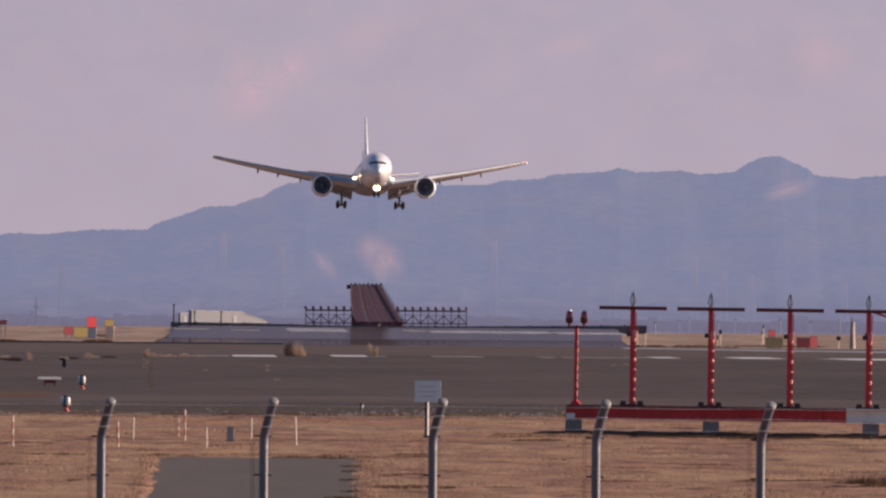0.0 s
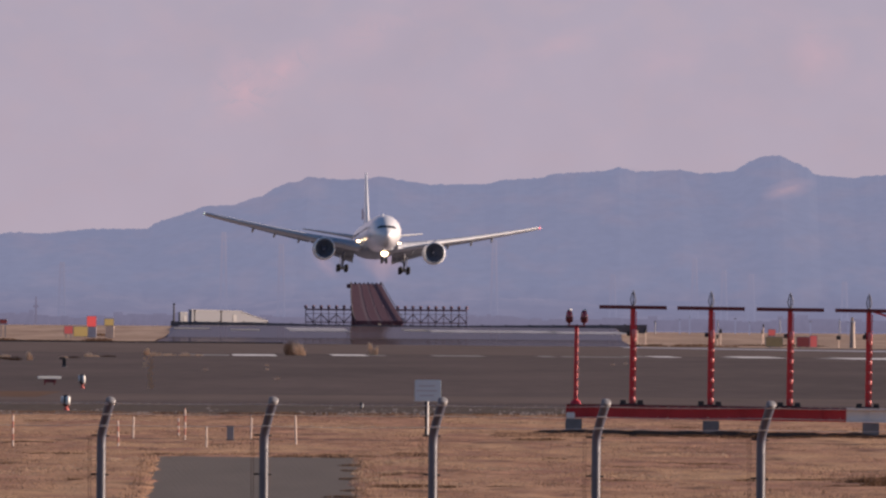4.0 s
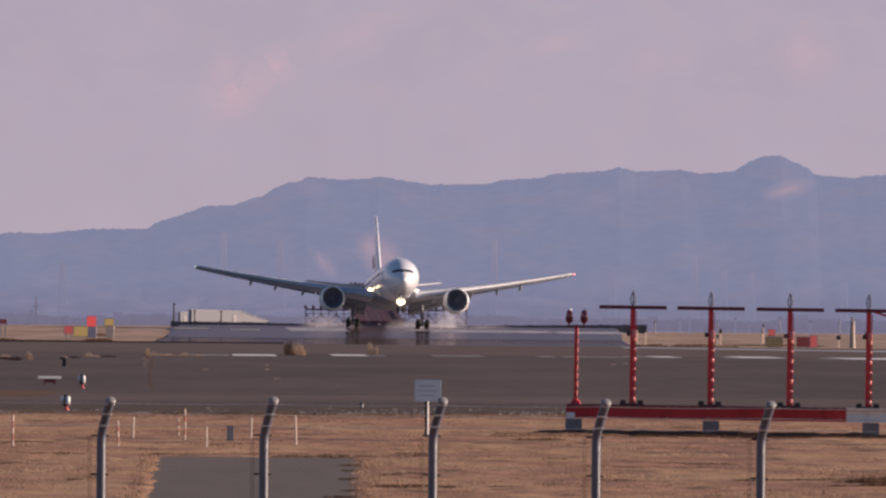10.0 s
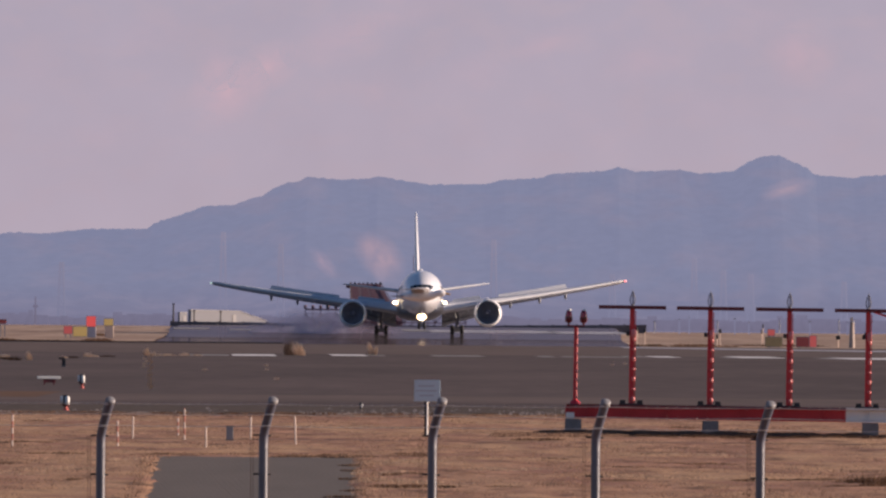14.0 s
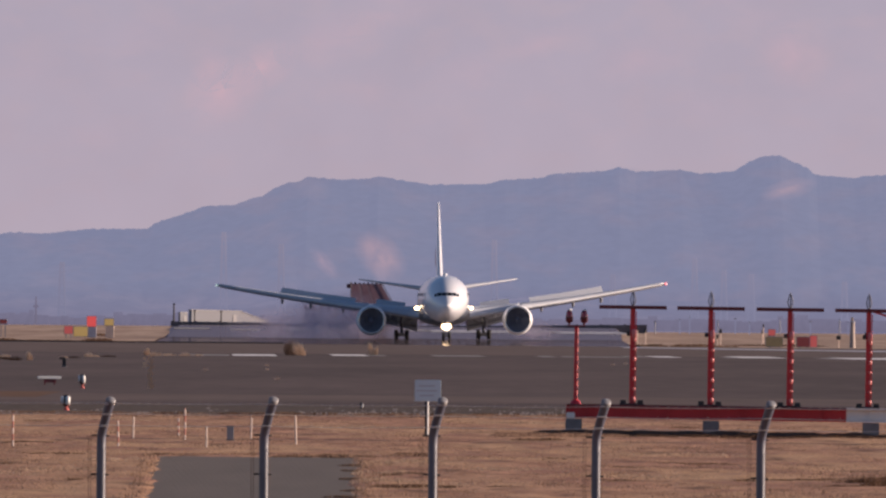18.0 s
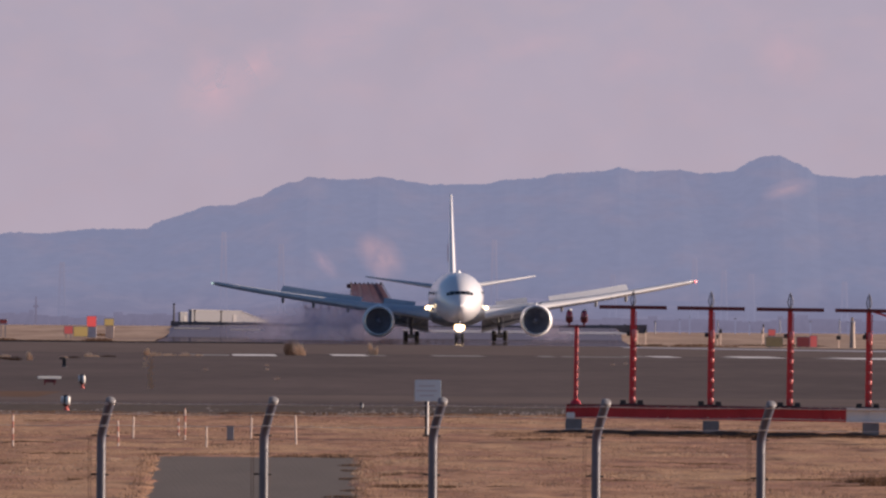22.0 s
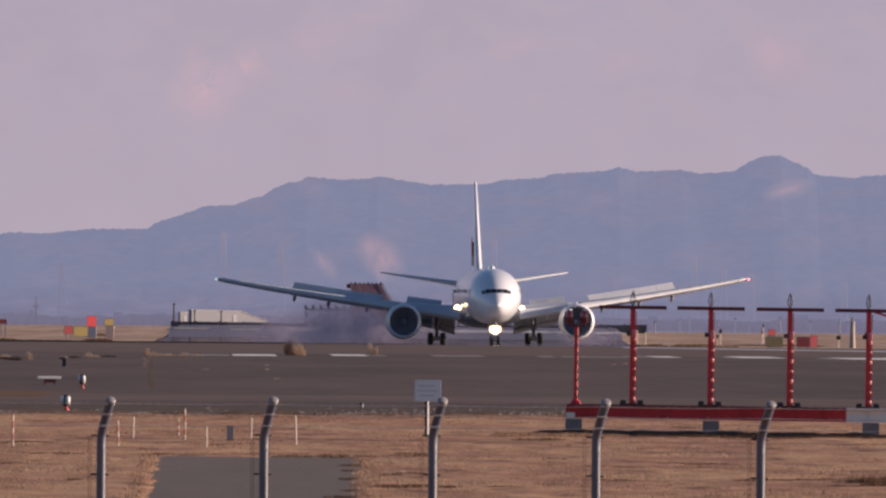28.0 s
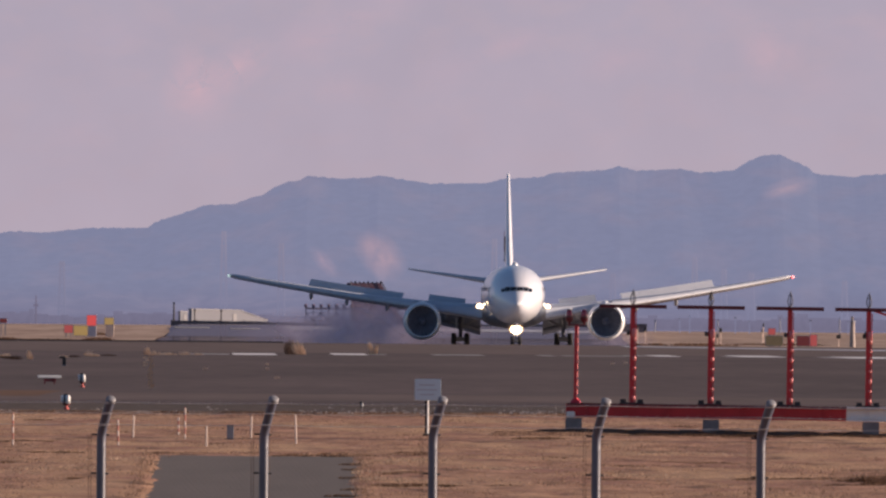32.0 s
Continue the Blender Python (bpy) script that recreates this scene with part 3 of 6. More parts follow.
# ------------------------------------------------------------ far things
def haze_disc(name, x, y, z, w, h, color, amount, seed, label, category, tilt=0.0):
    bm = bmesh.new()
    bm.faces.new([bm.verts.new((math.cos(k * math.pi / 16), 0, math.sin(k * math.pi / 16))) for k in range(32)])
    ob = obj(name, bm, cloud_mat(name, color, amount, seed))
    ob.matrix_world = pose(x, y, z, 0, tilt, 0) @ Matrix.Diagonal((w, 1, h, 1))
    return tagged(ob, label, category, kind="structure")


# these discs glow in place of daylight on far steam and slopes
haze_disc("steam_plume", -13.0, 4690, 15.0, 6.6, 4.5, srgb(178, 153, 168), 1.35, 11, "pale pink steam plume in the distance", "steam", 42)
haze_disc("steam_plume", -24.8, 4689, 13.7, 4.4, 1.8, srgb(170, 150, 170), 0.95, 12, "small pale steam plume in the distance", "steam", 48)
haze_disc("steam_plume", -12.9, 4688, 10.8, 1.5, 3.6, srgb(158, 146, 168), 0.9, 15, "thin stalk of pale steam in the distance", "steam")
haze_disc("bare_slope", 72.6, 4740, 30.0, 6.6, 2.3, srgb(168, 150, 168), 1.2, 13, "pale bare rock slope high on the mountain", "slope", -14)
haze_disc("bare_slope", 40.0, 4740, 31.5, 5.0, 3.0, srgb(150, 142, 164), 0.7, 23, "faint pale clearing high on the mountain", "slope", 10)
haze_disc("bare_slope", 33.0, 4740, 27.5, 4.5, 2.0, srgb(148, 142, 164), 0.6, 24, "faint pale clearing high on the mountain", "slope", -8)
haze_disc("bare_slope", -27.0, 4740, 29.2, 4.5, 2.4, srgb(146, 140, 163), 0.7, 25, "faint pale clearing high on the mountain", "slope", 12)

# low town and woods on the far shore, their haze painted as a glow
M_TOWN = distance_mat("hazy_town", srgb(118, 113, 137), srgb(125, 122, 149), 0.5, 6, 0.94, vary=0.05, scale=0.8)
rt = random.Random(31)
bm = bmesh.new()
x = -130.0
while x < 130:
    w = rt.uniform(0.5, 2.4)
    h = 2.2 + 0.8 * noise.noise(Vector((x * 0.06, 1, 4))) + rt.uniform(0, 0.5) + (rt.uniform(0.3, 1.1) if rt.random() < 0.12 else 0)
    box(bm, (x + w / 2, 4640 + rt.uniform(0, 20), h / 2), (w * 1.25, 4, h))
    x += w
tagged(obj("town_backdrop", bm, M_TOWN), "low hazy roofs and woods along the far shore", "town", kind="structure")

# pylon steel glows in the colour of the haze before it
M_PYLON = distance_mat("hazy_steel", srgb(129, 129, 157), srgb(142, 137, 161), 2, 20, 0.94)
for x, top in ((-79.2, 13.4), (-45.6, 19.9), (-33.6, 17.5), (10.7, 18.7), (35.4, 11.7), (52.4, 15.2), (64.2, 12.0), (58.5, 12.8), (83.6, 10.6)):
    t = thing("power_pylon", pose(x, 4690, level(4690)), "distant lattice power pylon faint in blue haze", "pylon", "power pylons")
    bm = bmesh.new()
    h = top - level(4690)
    for sx in (-1, 1):
        for sy in (-1, 1):
            tube(bm, [(sx * 0.75, sy * 0.75, 0), (sx * 0.5, sy * 0.5, h * 0.6), (sx * 0.3, sy * 0.3, h)], 0.2, 4)
    for k in range(7):
        z0, z1 = h * k / 7, h * (k + 1) / 7
        a, b = 0.75 - 0.6 * k / 7, 0.75 - 0.6 * (k + 1) / 7
        tube(bm, [(-a, -a, z0), (b, -b, z1)], 0.06, 3)
        tube(bm, [(a, -a, z0), (-b, -b, z1)], 0.06, 3)
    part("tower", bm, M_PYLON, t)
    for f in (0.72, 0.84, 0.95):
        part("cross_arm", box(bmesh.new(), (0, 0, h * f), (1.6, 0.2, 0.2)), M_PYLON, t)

# long dark wall on the bank at the far runway end
def wall_top(x):
    pts = ((-50.1, 1.40), (-45.2, 1.40), (-34.8, 1.36), (-24.3, 1.10), (-18.0, 1.0), (1.8, 1.02), (22.7, 1.26), (37.8, 1.46))
    for (a, za), (b, zb) in zip(pts, pts[1:]):
        if x <= b:
            return za + (zb - za) * (x - a) / (b - a)
    return 1.46


t = thing("perimeter_wall", pose(0, 4165, 0), "long low dark wall beyond the runway end", "wall", kind="structure")
x = -50.2
k = 0
while x < 37.6:
    w = 2.2
    rag = 0.05 * noise.noise(Vector((x * 0.6, 2, 2)))
    bm = bmesh.new()
    loft(bm, [[(x + d, y, -0.1), (x + d, y, wall_top(x + d) + rag - (0.10 if abs(y) > 1 else 0))] + [(x + d, y + 1.4, wall_top(x + d) + rag), (x + d, y + 1.4, -0.1)] for d in (0, w - 0.03) for y in (-0.7,)], smooth=False)
    part("wall_panel", bm, M_WALL, t)
    if k % 2 == 0:
        part("coping", bevelled((x + 0.3, 0, wall_top(x + 0.3) + 0.05), (0.35, 0.8, 0.18), 0.04, 1), M_FARDARK, t)
    x += w
    k += 1

t = thing("airport_building", pose(-42.0, 4352, 0.5, 0, 0, 32), "low white flat-roofed airport building in the haze", "building")
part("wall", box(bmesh.new(), (-2.2, 0, 1.48), (11.3, 1.1, 2.96)), M_FARWALL, t)
bm = bmesh.new()
loft(bm, [[(x, y, z) for x, z in ((-7.95, 2.96), (3.6, 2.85), (3.7, 2.98), (-7.95, 3.16))] for y in (-0.62, 0.62)])
part("roof", bm, M_FARROOF, t)
bm = bmesh.new()
loft(bm, [[(3.46, y, 0), (9.6, y, 0), (9.4, y, 1.15), (6.8, y, 1.9), (3.46, y, 2.85)] for y in (-0.53, 0.53)])
part("sloped_annex", bm, M_FARWALL, t)
part("annex_eave", tube(bmesh.new(), [(3.5, -0.56, 2.78), (6.8, -0.56, 1.83), (9.4, -0.56, 1.1)], 0.07, 5), M_FARROOF, t)
part("door", box(bmesh.new(), (1.9, -0.58, 1.1), (0.8, 0.08, 2.2)), M_FARROOF, t)
t = thing("equipment_shelter", pose(-49.95, 4343, 0.5, 0, 0, 32), "small white equipment shelter beside a low building", "shelter")
part("wall", box(bmesh.new(), (0, 0, 1.25), (1.7, 0.7, 2.5)), M_FARWALL, t)
part("roof", bevelled((0, 0, 2.58), (1.8, 0.8, 0.16), 0.03, 1), M_FARROOF, t)
part("door", box(bmesh.new(), (0.2, -0.37, 1.0), (0.6, 0.06, 1.9)), M_FARROOF, t)
for x, h in ((-47.6, 2.9), (-42.5, 2.8)):
    t = thing("lamp_post", pose(x, 4330, 0.5), "short dark lamp post before a white building", "post", "posts by the building")
    part("pole", tube(bmesh.new(), [(0, 0, 0), (0, 0, h)], 0.13, 7), M_FARDARK, t)
    part("head", bevelled((0, 0, h), (0.42, 0.4, 0.4), 0.06, 1), M_FARDARK, t)
t = thing("mast", pose(-50.75, 4260, 0.5), "slim grey mast at the end of a dark wall", "mast")
part("pole", tube(bmesh.new(), [(0, 0, 0), (0, 0, 4.1)], [0.20, 0.13], 8), M_FARDARK, t)
part("cap", box(bmesh.new(), (0, 0, 4.15), (0.4, 0.4, 0.3)), M_FARDARK, t)
part("platform", box(bmesh.new(), (0.35, 0, 0.62), (1.7, 0.8, 0.5)), M_WALL, t)

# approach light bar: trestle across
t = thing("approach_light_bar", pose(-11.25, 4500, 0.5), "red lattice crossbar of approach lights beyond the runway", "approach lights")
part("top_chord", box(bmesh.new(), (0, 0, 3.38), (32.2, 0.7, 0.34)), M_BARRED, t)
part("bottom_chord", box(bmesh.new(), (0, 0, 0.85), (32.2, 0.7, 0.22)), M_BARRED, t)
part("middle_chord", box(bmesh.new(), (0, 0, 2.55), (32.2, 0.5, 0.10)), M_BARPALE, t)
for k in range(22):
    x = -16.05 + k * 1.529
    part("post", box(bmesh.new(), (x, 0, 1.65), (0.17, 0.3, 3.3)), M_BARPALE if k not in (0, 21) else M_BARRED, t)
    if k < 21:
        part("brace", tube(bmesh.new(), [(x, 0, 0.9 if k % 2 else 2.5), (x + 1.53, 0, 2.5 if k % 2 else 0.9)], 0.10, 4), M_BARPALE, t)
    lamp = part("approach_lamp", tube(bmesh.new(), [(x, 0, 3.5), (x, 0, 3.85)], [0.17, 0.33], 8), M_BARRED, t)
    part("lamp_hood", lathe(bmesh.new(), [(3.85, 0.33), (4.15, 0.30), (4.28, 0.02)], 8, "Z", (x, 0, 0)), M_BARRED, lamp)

# approach light pier: long deck that climbs away
t = thing("approach_light_pier", pose(0, 0, 0), "long red steel approach light pier climbing away from the runway", "pier")


def pier_line(u):
    """Middle of the deck, for u from 0 (near) to 1 (far)."""
    return (-11.94 - 3.25 * u - 0.70 * u * u, 4292 + 388 * u, 1.45 + 2.70 * u + 4.88 * u * u)


def pier_wide(u):
    """The deck narrows on its way out."""
    return 1.36 + 0.08 * u - 0.50 * u * u


N = 26
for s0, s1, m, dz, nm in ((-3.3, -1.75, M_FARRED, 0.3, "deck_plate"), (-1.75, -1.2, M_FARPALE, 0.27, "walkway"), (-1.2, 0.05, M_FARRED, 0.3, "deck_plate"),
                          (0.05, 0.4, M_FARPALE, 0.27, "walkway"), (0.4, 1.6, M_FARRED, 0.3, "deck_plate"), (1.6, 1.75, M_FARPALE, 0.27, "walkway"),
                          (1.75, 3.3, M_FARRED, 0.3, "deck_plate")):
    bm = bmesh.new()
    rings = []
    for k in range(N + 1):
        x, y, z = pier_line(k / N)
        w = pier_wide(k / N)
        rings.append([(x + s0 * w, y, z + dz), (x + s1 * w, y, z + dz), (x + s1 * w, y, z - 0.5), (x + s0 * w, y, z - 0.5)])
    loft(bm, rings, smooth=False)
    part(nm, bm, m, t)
for s in (-3.4, 3.4):
    bm = bmesh.new()
    for k in range(N):
        a, b = pier_line(k / N), pier_line((k + 1) / N)
        wa, wb = s * pier_wide(k / N), s * pier_wide((k + 1) / N)
        tube(bm, [(a[0] + wa, a[1], a[2] + 0.6), (b[0] + wb, b[1], b[2] + 0.6)], 0.09, 4)
    part("handrail", bm, M_FARDARK, t)
for k in range(0, N + 1, 2):
    x, y, z = pier_line(k / N)
    for s in (-3.0, 3.0):
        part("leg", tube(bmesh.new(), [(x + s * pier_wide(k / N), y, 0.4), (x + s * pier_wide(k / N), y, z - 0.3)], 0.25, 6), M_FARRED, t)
x, y, z = pier_line(1.0)
for k in range(8):
    part("end_lamp", box(bmesh.new(), (x - 3.1 + k * 0.88, y - 6, z + 0.36), (0.40, 0.3, 0.28 + 0.2 * (k % 3 == 1))), M_FARDARK if k % 2 else M_FARRED, t)
part("end_platform", bevelled((x - 3.4, y, z - 0.2), (1.3, 1.2, 0.9), 0.1, 1), M_FARRED, t)
for k in range(5):
    x, y, z = pier_line(0.0)
    part("near_lamp", bevelled((x - 2.8 + k * 1.35, y - 3, z - 0.45), (0.45, 0.5, 0.35 + 0.3 * (k == 2)), 0.06, 1), M_LAMPCREAM if k == 2 else M_FARPALE, t, "cream lamp box" if k == 2 else "")


def board_sign(name, x, y, w, h, z, face, label, legs=2, plinth=None):
    """A guidance sign: lit or painted face in a frame, on legs or on a broad plinth."""
    t = thing(name, pose(x, y, lie(x, y)), label, "sign")
    part("frame", box(bmesh.new(), (0, 0.08, z), (w + 0.1, 0.24, h + 0.1)), M_GREY, t)
    part("face", box(bmesh.new(), (0, -0.055, z), (w, 0.02, h)), face, t)
    if plinth:
        part("plinth", bevelled((0.1, 0.05, (z - h / 2) / 2), (w * 0.95, 0.10, z - h / 2 - 0.06), 0.03, 1), plinth, t)
    for k in range(0 if plinth else legs):
        lx = (k - (legs - 1) / 2) * w * 0.6
        part("leg", box(bmesh.new(), (lx, 0.08, (z - h / 2) / 2), (0.12, 0.12, z - h / 2)), M_FARROOF, t)
    return t


board_sign("runway_sign", -45.13, 2900, 1.15, 1.3, 2.10, M_SIGNLIT, "bright red runway sign on a dark plinth in dry grass", plinth=M_GREYBLUE)
board_sign("taxiway_sign", -42.95, 2905, 1.15, 0.85, 2.02, M_SIGNYLIT, "yellow taxiway sign on a brown plinth in dry grass", plinth=M_BROWNBOX)
board_sign("taxiway_sign", -46.2, 2880, 1.75, 1.2, 0.80, M_SIGNYLIT, "wide low yellow taxiway sign in dry grass")
board_sign("runway_sign", -47.75, 2880, 1.05, 0.95, 1.0, M_SIGNRGLOW, "low red runway sign in dry grass")
board_sign("runway_sign", -56.5, 2900, 0.9, 0.5, 2.0, M_SIGNRED, "small dark red sign at the grass edge")
board_sign("taxiway_sign", 33.05, 2245, 1.65, 0.92, 0.60, M_SIGNYEL, "dull yellow taxiway sign beside the runway")
board_sign("runway_sign", 36.1, 2255, 1.25, 0.95, 0.60, M_SIGNRED, "dark red runway sign beside the runway")
board_sign("runway_sign", 37.25, 2262, 0.65, 1.10, 0.66, M_SIGNRGLOW, "narrow pinkish red runway sign beside the runway")
board_sign("runway_sign", 33.9, 2320, 0.68, 0.6, 1.55, M_SIGNRGLOW, "small pinkish red sign behind a yellow sign")
t = thing("marker_post", pose(41.85, 2300, lie(41.85, 2300)), "stout cream-coloured post in the far grass", "post")
part("shaft", tube(bmesh.new(), [(0, 0, 0), (0, 0, 2.6)], [0.30, 0.21], 8), M_STONE, t)
part("collar", lathe(bmesh.new(), [(2.58, 0.24), (2.66, 0.24), (2.7, 0.1)], 10, "Z"), M_GREY, t)
part("head", bevelled((-0.05, 0, 2.92), (0.30, 0.3, 0.44), 0.05), M_STAKEW, t)
t = thing("drain_kerb", pose(0, 2287, 0), "low dark kerb across the end of the asphalt", "kerb")
for k in range(26):
    x = -92.5 + 3.0 * k
    part("kerb_stone", bevelled((x, brink(x) - 2286, 0.0), (2.97, 0.5, 0.24), 0.03, 1), M_TYRE, t)
for x, y, h, w in ((30.6, 2480, 1.75, 0.34), (29.3, 2400, 1.2, 0.2), (22.5, 2600, 1.9, 0.2), (23.6, 2620, 1.7, 0.3), (31.9, 2700, 1.7, 0.16), (43.6, 2480, 1.15, 0.5), (41.3, 2900, 2.2, 0.2), (47.0, 2500, 1.5, 0.3), (37.6, 2650, 1.6, 0.18)):
    t = thing("marker_post", pose(x, y, lie(x, y)), "slim dark marker post in the far grass", "post", "far marker posts")
    part("shaft", tube(bmesh.new(), [(0, 0, 0), (0, 0, h)], 0.06, 6), M_BROWNBOX, t)
    part("head", bevelled((0, 0, h), (w, 0.3, 0.45), 0.05, 1), M_FARDARK, t)

# low brown scrub along the far verge
rs = random.Random(77)
verts, faces = [], []
for xa, xb, y, h in ((19.8, 24.5, 2420, 0.42), (24.0, 29.0, 2380, 0.50), (27.0, 31.5, 2360, 0.30), (33.0, 45.0, 2600, 0.22), (-58.0, -40.0, 2560, 0.20), (-54.0, -49.0, 2600, 0.34), (-41.5, -38.0, 2600, 0.35), (-50.5, -46.0, 3100, 0.4)):
    for _ in range(int((xb - xa) * 42)):
        x = rs.uniform(xa, xb)
        e = min(1.0, 5 * min(x - xa, xb - x) / (xb - xa) + 0.15)
        hh = h * e * rs.uniform(0.4, 1.1)
        yy, z0, d = y + rs.uniform(-25, 25), lie(x, y) - 0.03, rs.uniform(0.05, 0.16)
        k = len(verts)
        verts.extend(((x - d, yy, z0), (x + d, yy + 0.1, z0), (x + rs.uniform(-0.2, 0.2), yy, z0 + hh)))
        faces.append((k, k + 1, k + 2))
me = bpy.data.meshes.new("dry_scrub")
me.from_pydata(verts, [], faces)
me.materials.append(M_WEED)
tagged(new("dry_scrub", me), "low brown scrub along the far verge", "scrub", kind="stuff")

for k in range(16):
    x, y = 40 + 3.7 * k + 1.1 * math.sin(k * 2.3), 4230 + 9 * math.cos(k * 1.7)
    t = thing("lamp_pole", pose(x, y, lie(x, y)), "thin hazy pole on the far airport edge", "pole", "far poles")
    h = 2.3 + 0.9 * ((k * 7) % 5) / 4
    part("shaft", tube(bmesh.new(), [(0, 0, 0), (0, 0, h)], 0.09, 5), M_PYLON if k % 3 else M_FARROOF, t)
    part("head", box(bmesh.new(), (0, 0, h), (0.5 if k % 4 == 0 else 0.25, 0.2, 0.2)), M_FARROOF, t)
t = thing("watch_tower", pose(-82.6, 4580, 0.5), "slim hazy tower on the far shore", "tower")
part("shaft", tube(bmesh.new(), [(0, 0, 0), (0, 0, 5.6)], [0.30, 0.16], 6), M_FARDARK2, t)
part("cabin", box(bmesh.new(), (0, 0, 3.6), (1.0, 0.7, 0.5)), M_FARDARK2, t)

# ------------------------------------------------------------ airfield furniture
def cone_marker(x, y, h, label):
    t = thing("taxiway_marker", pose(x, y, 0), label, "marker", "taxiway markers")
    part("base", lathe(bmesh.new(), [(0, 0.09), (0.04, 0.09), (0.06, 0.05), (0.06, 0)], 14, "Z"), M_SIGNRED, t)
    part("stem", tube(bmesh.new(), [(0, 0, 0.05), (0, 0, h * 0.35)], 0.045, 10), M_SIGNRED, t)
    part("body", lathe(bmesh.new(), [(h * 0.28, 0.02), (h * 0.30, 0.115), (h * 0.80, 0.115), (h * 0.97, 0.09), (h, 0.02)], 14, "Z"), M_DARK, t)
    part("reflector", tube(bmesh.new(), [(0.045, -0.09, h * 0.36), (0.045, -0.09, h * 0.40), (0.045, -0.09, h * 0.86), (0.045, -0.09, h * 0.92)], [0.02, 0.075, 0.075, 0.03], 14), M_WHITE, t)
    part("reflector", tube(bmesh.new(), [(-0.125, -0.07, h * 0.48), (-0.125, -0.07, h * 0.52), (-0.125, -0.07, h * 0.88), (-0.125, -0.07, h * 0.92)], [0.02, 0.045, 0.045, 0.02], 12), M_WHITE, t)
    part("band", lathe(bmesh.new(), [(h * 0.27, 0.10), (h * 0.30, 0.118), (h * 0.34, 0.118)], 14, "Z"), M_REDDARK, t)


cone_marker(-14.40, 903, 0.56, "white and red marker light on dark asphalt")
cone_marker(-11.64, 699, 0.48, "white and red marker light at the gravel edge")
t = thing("guidance_board", pose(-16.33, 938, 0, 0, 0, 11), "low white board on a dark red stand", "board")
part("panel", bevelled((0, 0, 0.31), (1.0, 0.10, 0.115), 0.02), M_WHITE, t)
part("backing", box(bmesh.new(), (0.02, 0.02, 0.17), (0.5, 0.06, 0.13)), M_REDDARK, t)
for s in (-0.2, 0.2):
    part("leg", box(bmesh.new(), (s, 0, 0.12), (0.05, 0.06, 0.24)), M_REDDARK, t)
t = thing("light_housing", pose(-21.0, 1250, 0), "small dark light housing leaning on the asphalt", "housing")
part("box", bevelled((0.05, 0, 0.22), (0.20, 0.22, 0.42), 0.03), M_DARK, t)
part("hood", bevelled((-0.06, 0, 0.47), (0.34, 0.26, 0.12), 0.03), M_DARK, t)
part("foot", box(bmesh.new(), (0.04, 0, 0.03), (0.3, 0.3, 0.06)), M_CONC, t)
t = thing("edge_light", pose(-2.58, 724, 0), "tiny dark edge light in the gravel", "light")
part("stem", tube(bmesh.new(), [(0, 0, 0), (0, 0, 0.14)], 0.04, 8), M_DARK, t)
part("dome", lathe(bmesh.new(), [(0.12, 0.06), (0.19, 0.06), (0.23, 0.01)], 10, "Z"), M_DARK, t)
part("lens", bevelled((0.035, -0.05, 0.11), (0.06, 0.05, 0.10), 0.015, 1), M_WHITE, t)


def stake(x, y, h, red, lean=0.0):
    t = thing("survey_stake", pose(x, y, -0.04, 0, lean, 0), "red and white striped stake in dry grass" if red else "bleached wooden stake in dry grass",
              "stake", "stakes in the grass")
    n = 5
    for k in range(n):
        m = (M_STAKER if k % 2 else M_STAKEW) if red else M_STAKEW
        part("band", tube(bmesh.new(), [(0, 0, h * k / n), (0, 0, h * (k + 1) / n)], 0.024, 6), m, t)
    part("tip", tube(bmesh.new(), [(0, 0, h), (0, 0, h + 0.03)], [0.024, 0.006], 6), M_STAKER if red else M_STAKEW, t)


for x, y, h, red, lean in ((-9.83, 517, 0.68, 1, 0), (-7.37, 514, 0.58, 1, -1), (-7.51, 549, 0.50, 0, 1), (-6.57, 563, 0.42, 1, 0),
                           (-6.18, 543, 0.73, 1, 0), (-5.38, 516, 0.44, 0, 0), (-4.64, 549, 0.50, 0, 1), (-3.39, 526, 0.65, 0, -2)):
    stake(x, y, h + 0.04, red, lean)
t = thing("junction_box", pose(-5.06, 540, -0.03), "small grey junction box in dry grass", "box")
part("cabinet", bevelled((0, 0, 0.21), (0.17, 0.16, 0.30), 0.015), M_GREY, t)
part("lid", box(bmesh.new(), (0, 0, 0.375), (0.19, 0.18, 0.03)), M_DARK, t)
part("plinth", box(bmesh.new(), (0, 0, 0.03), (0.2, 0.2, 0.06)), M_CONC, t)

M_SIGN2 = mat("faded_lettering", (0.44, 0.47, 0.53), 0.7)
t = thing("notice_board", pose(-0.355, 567, 0), "pale grey notice board on a white post", "sign")
part("post", tube(bmesh.new(), [(0, 0, -0.05), (0, 0, 1.40)], 0.027, 10), M_WHITE, t)
# dark strip stands in for the post's shaded left side
part("post_shade_strip", box(bmesh.new(), (-0.045, 0.0, 0.48), (0.05, 0.04, 1.0)), M_DARK, t, "dark strip drawn for the post's shaded side")
board = part("board", bevelled((0.0, -0.055, 1.14), (0.66, 0.03, 0.54), 0.01), M_SIGN, t)
for k, w in enumerate((0.40, 0.52, 0.36)):
    part("writing_bar", box(bmesh.new(), (-0.02, -0.0715, 1.26 - 0.12 * k), (w, 0.004, 0.03)), M_SIGN2, board)
for z in (1.0, 1.28):
    part("clamp", box(bmesh.new(), (0, -0.035, z), (0.12, 0.02, 0.04)), M_GALV, t)

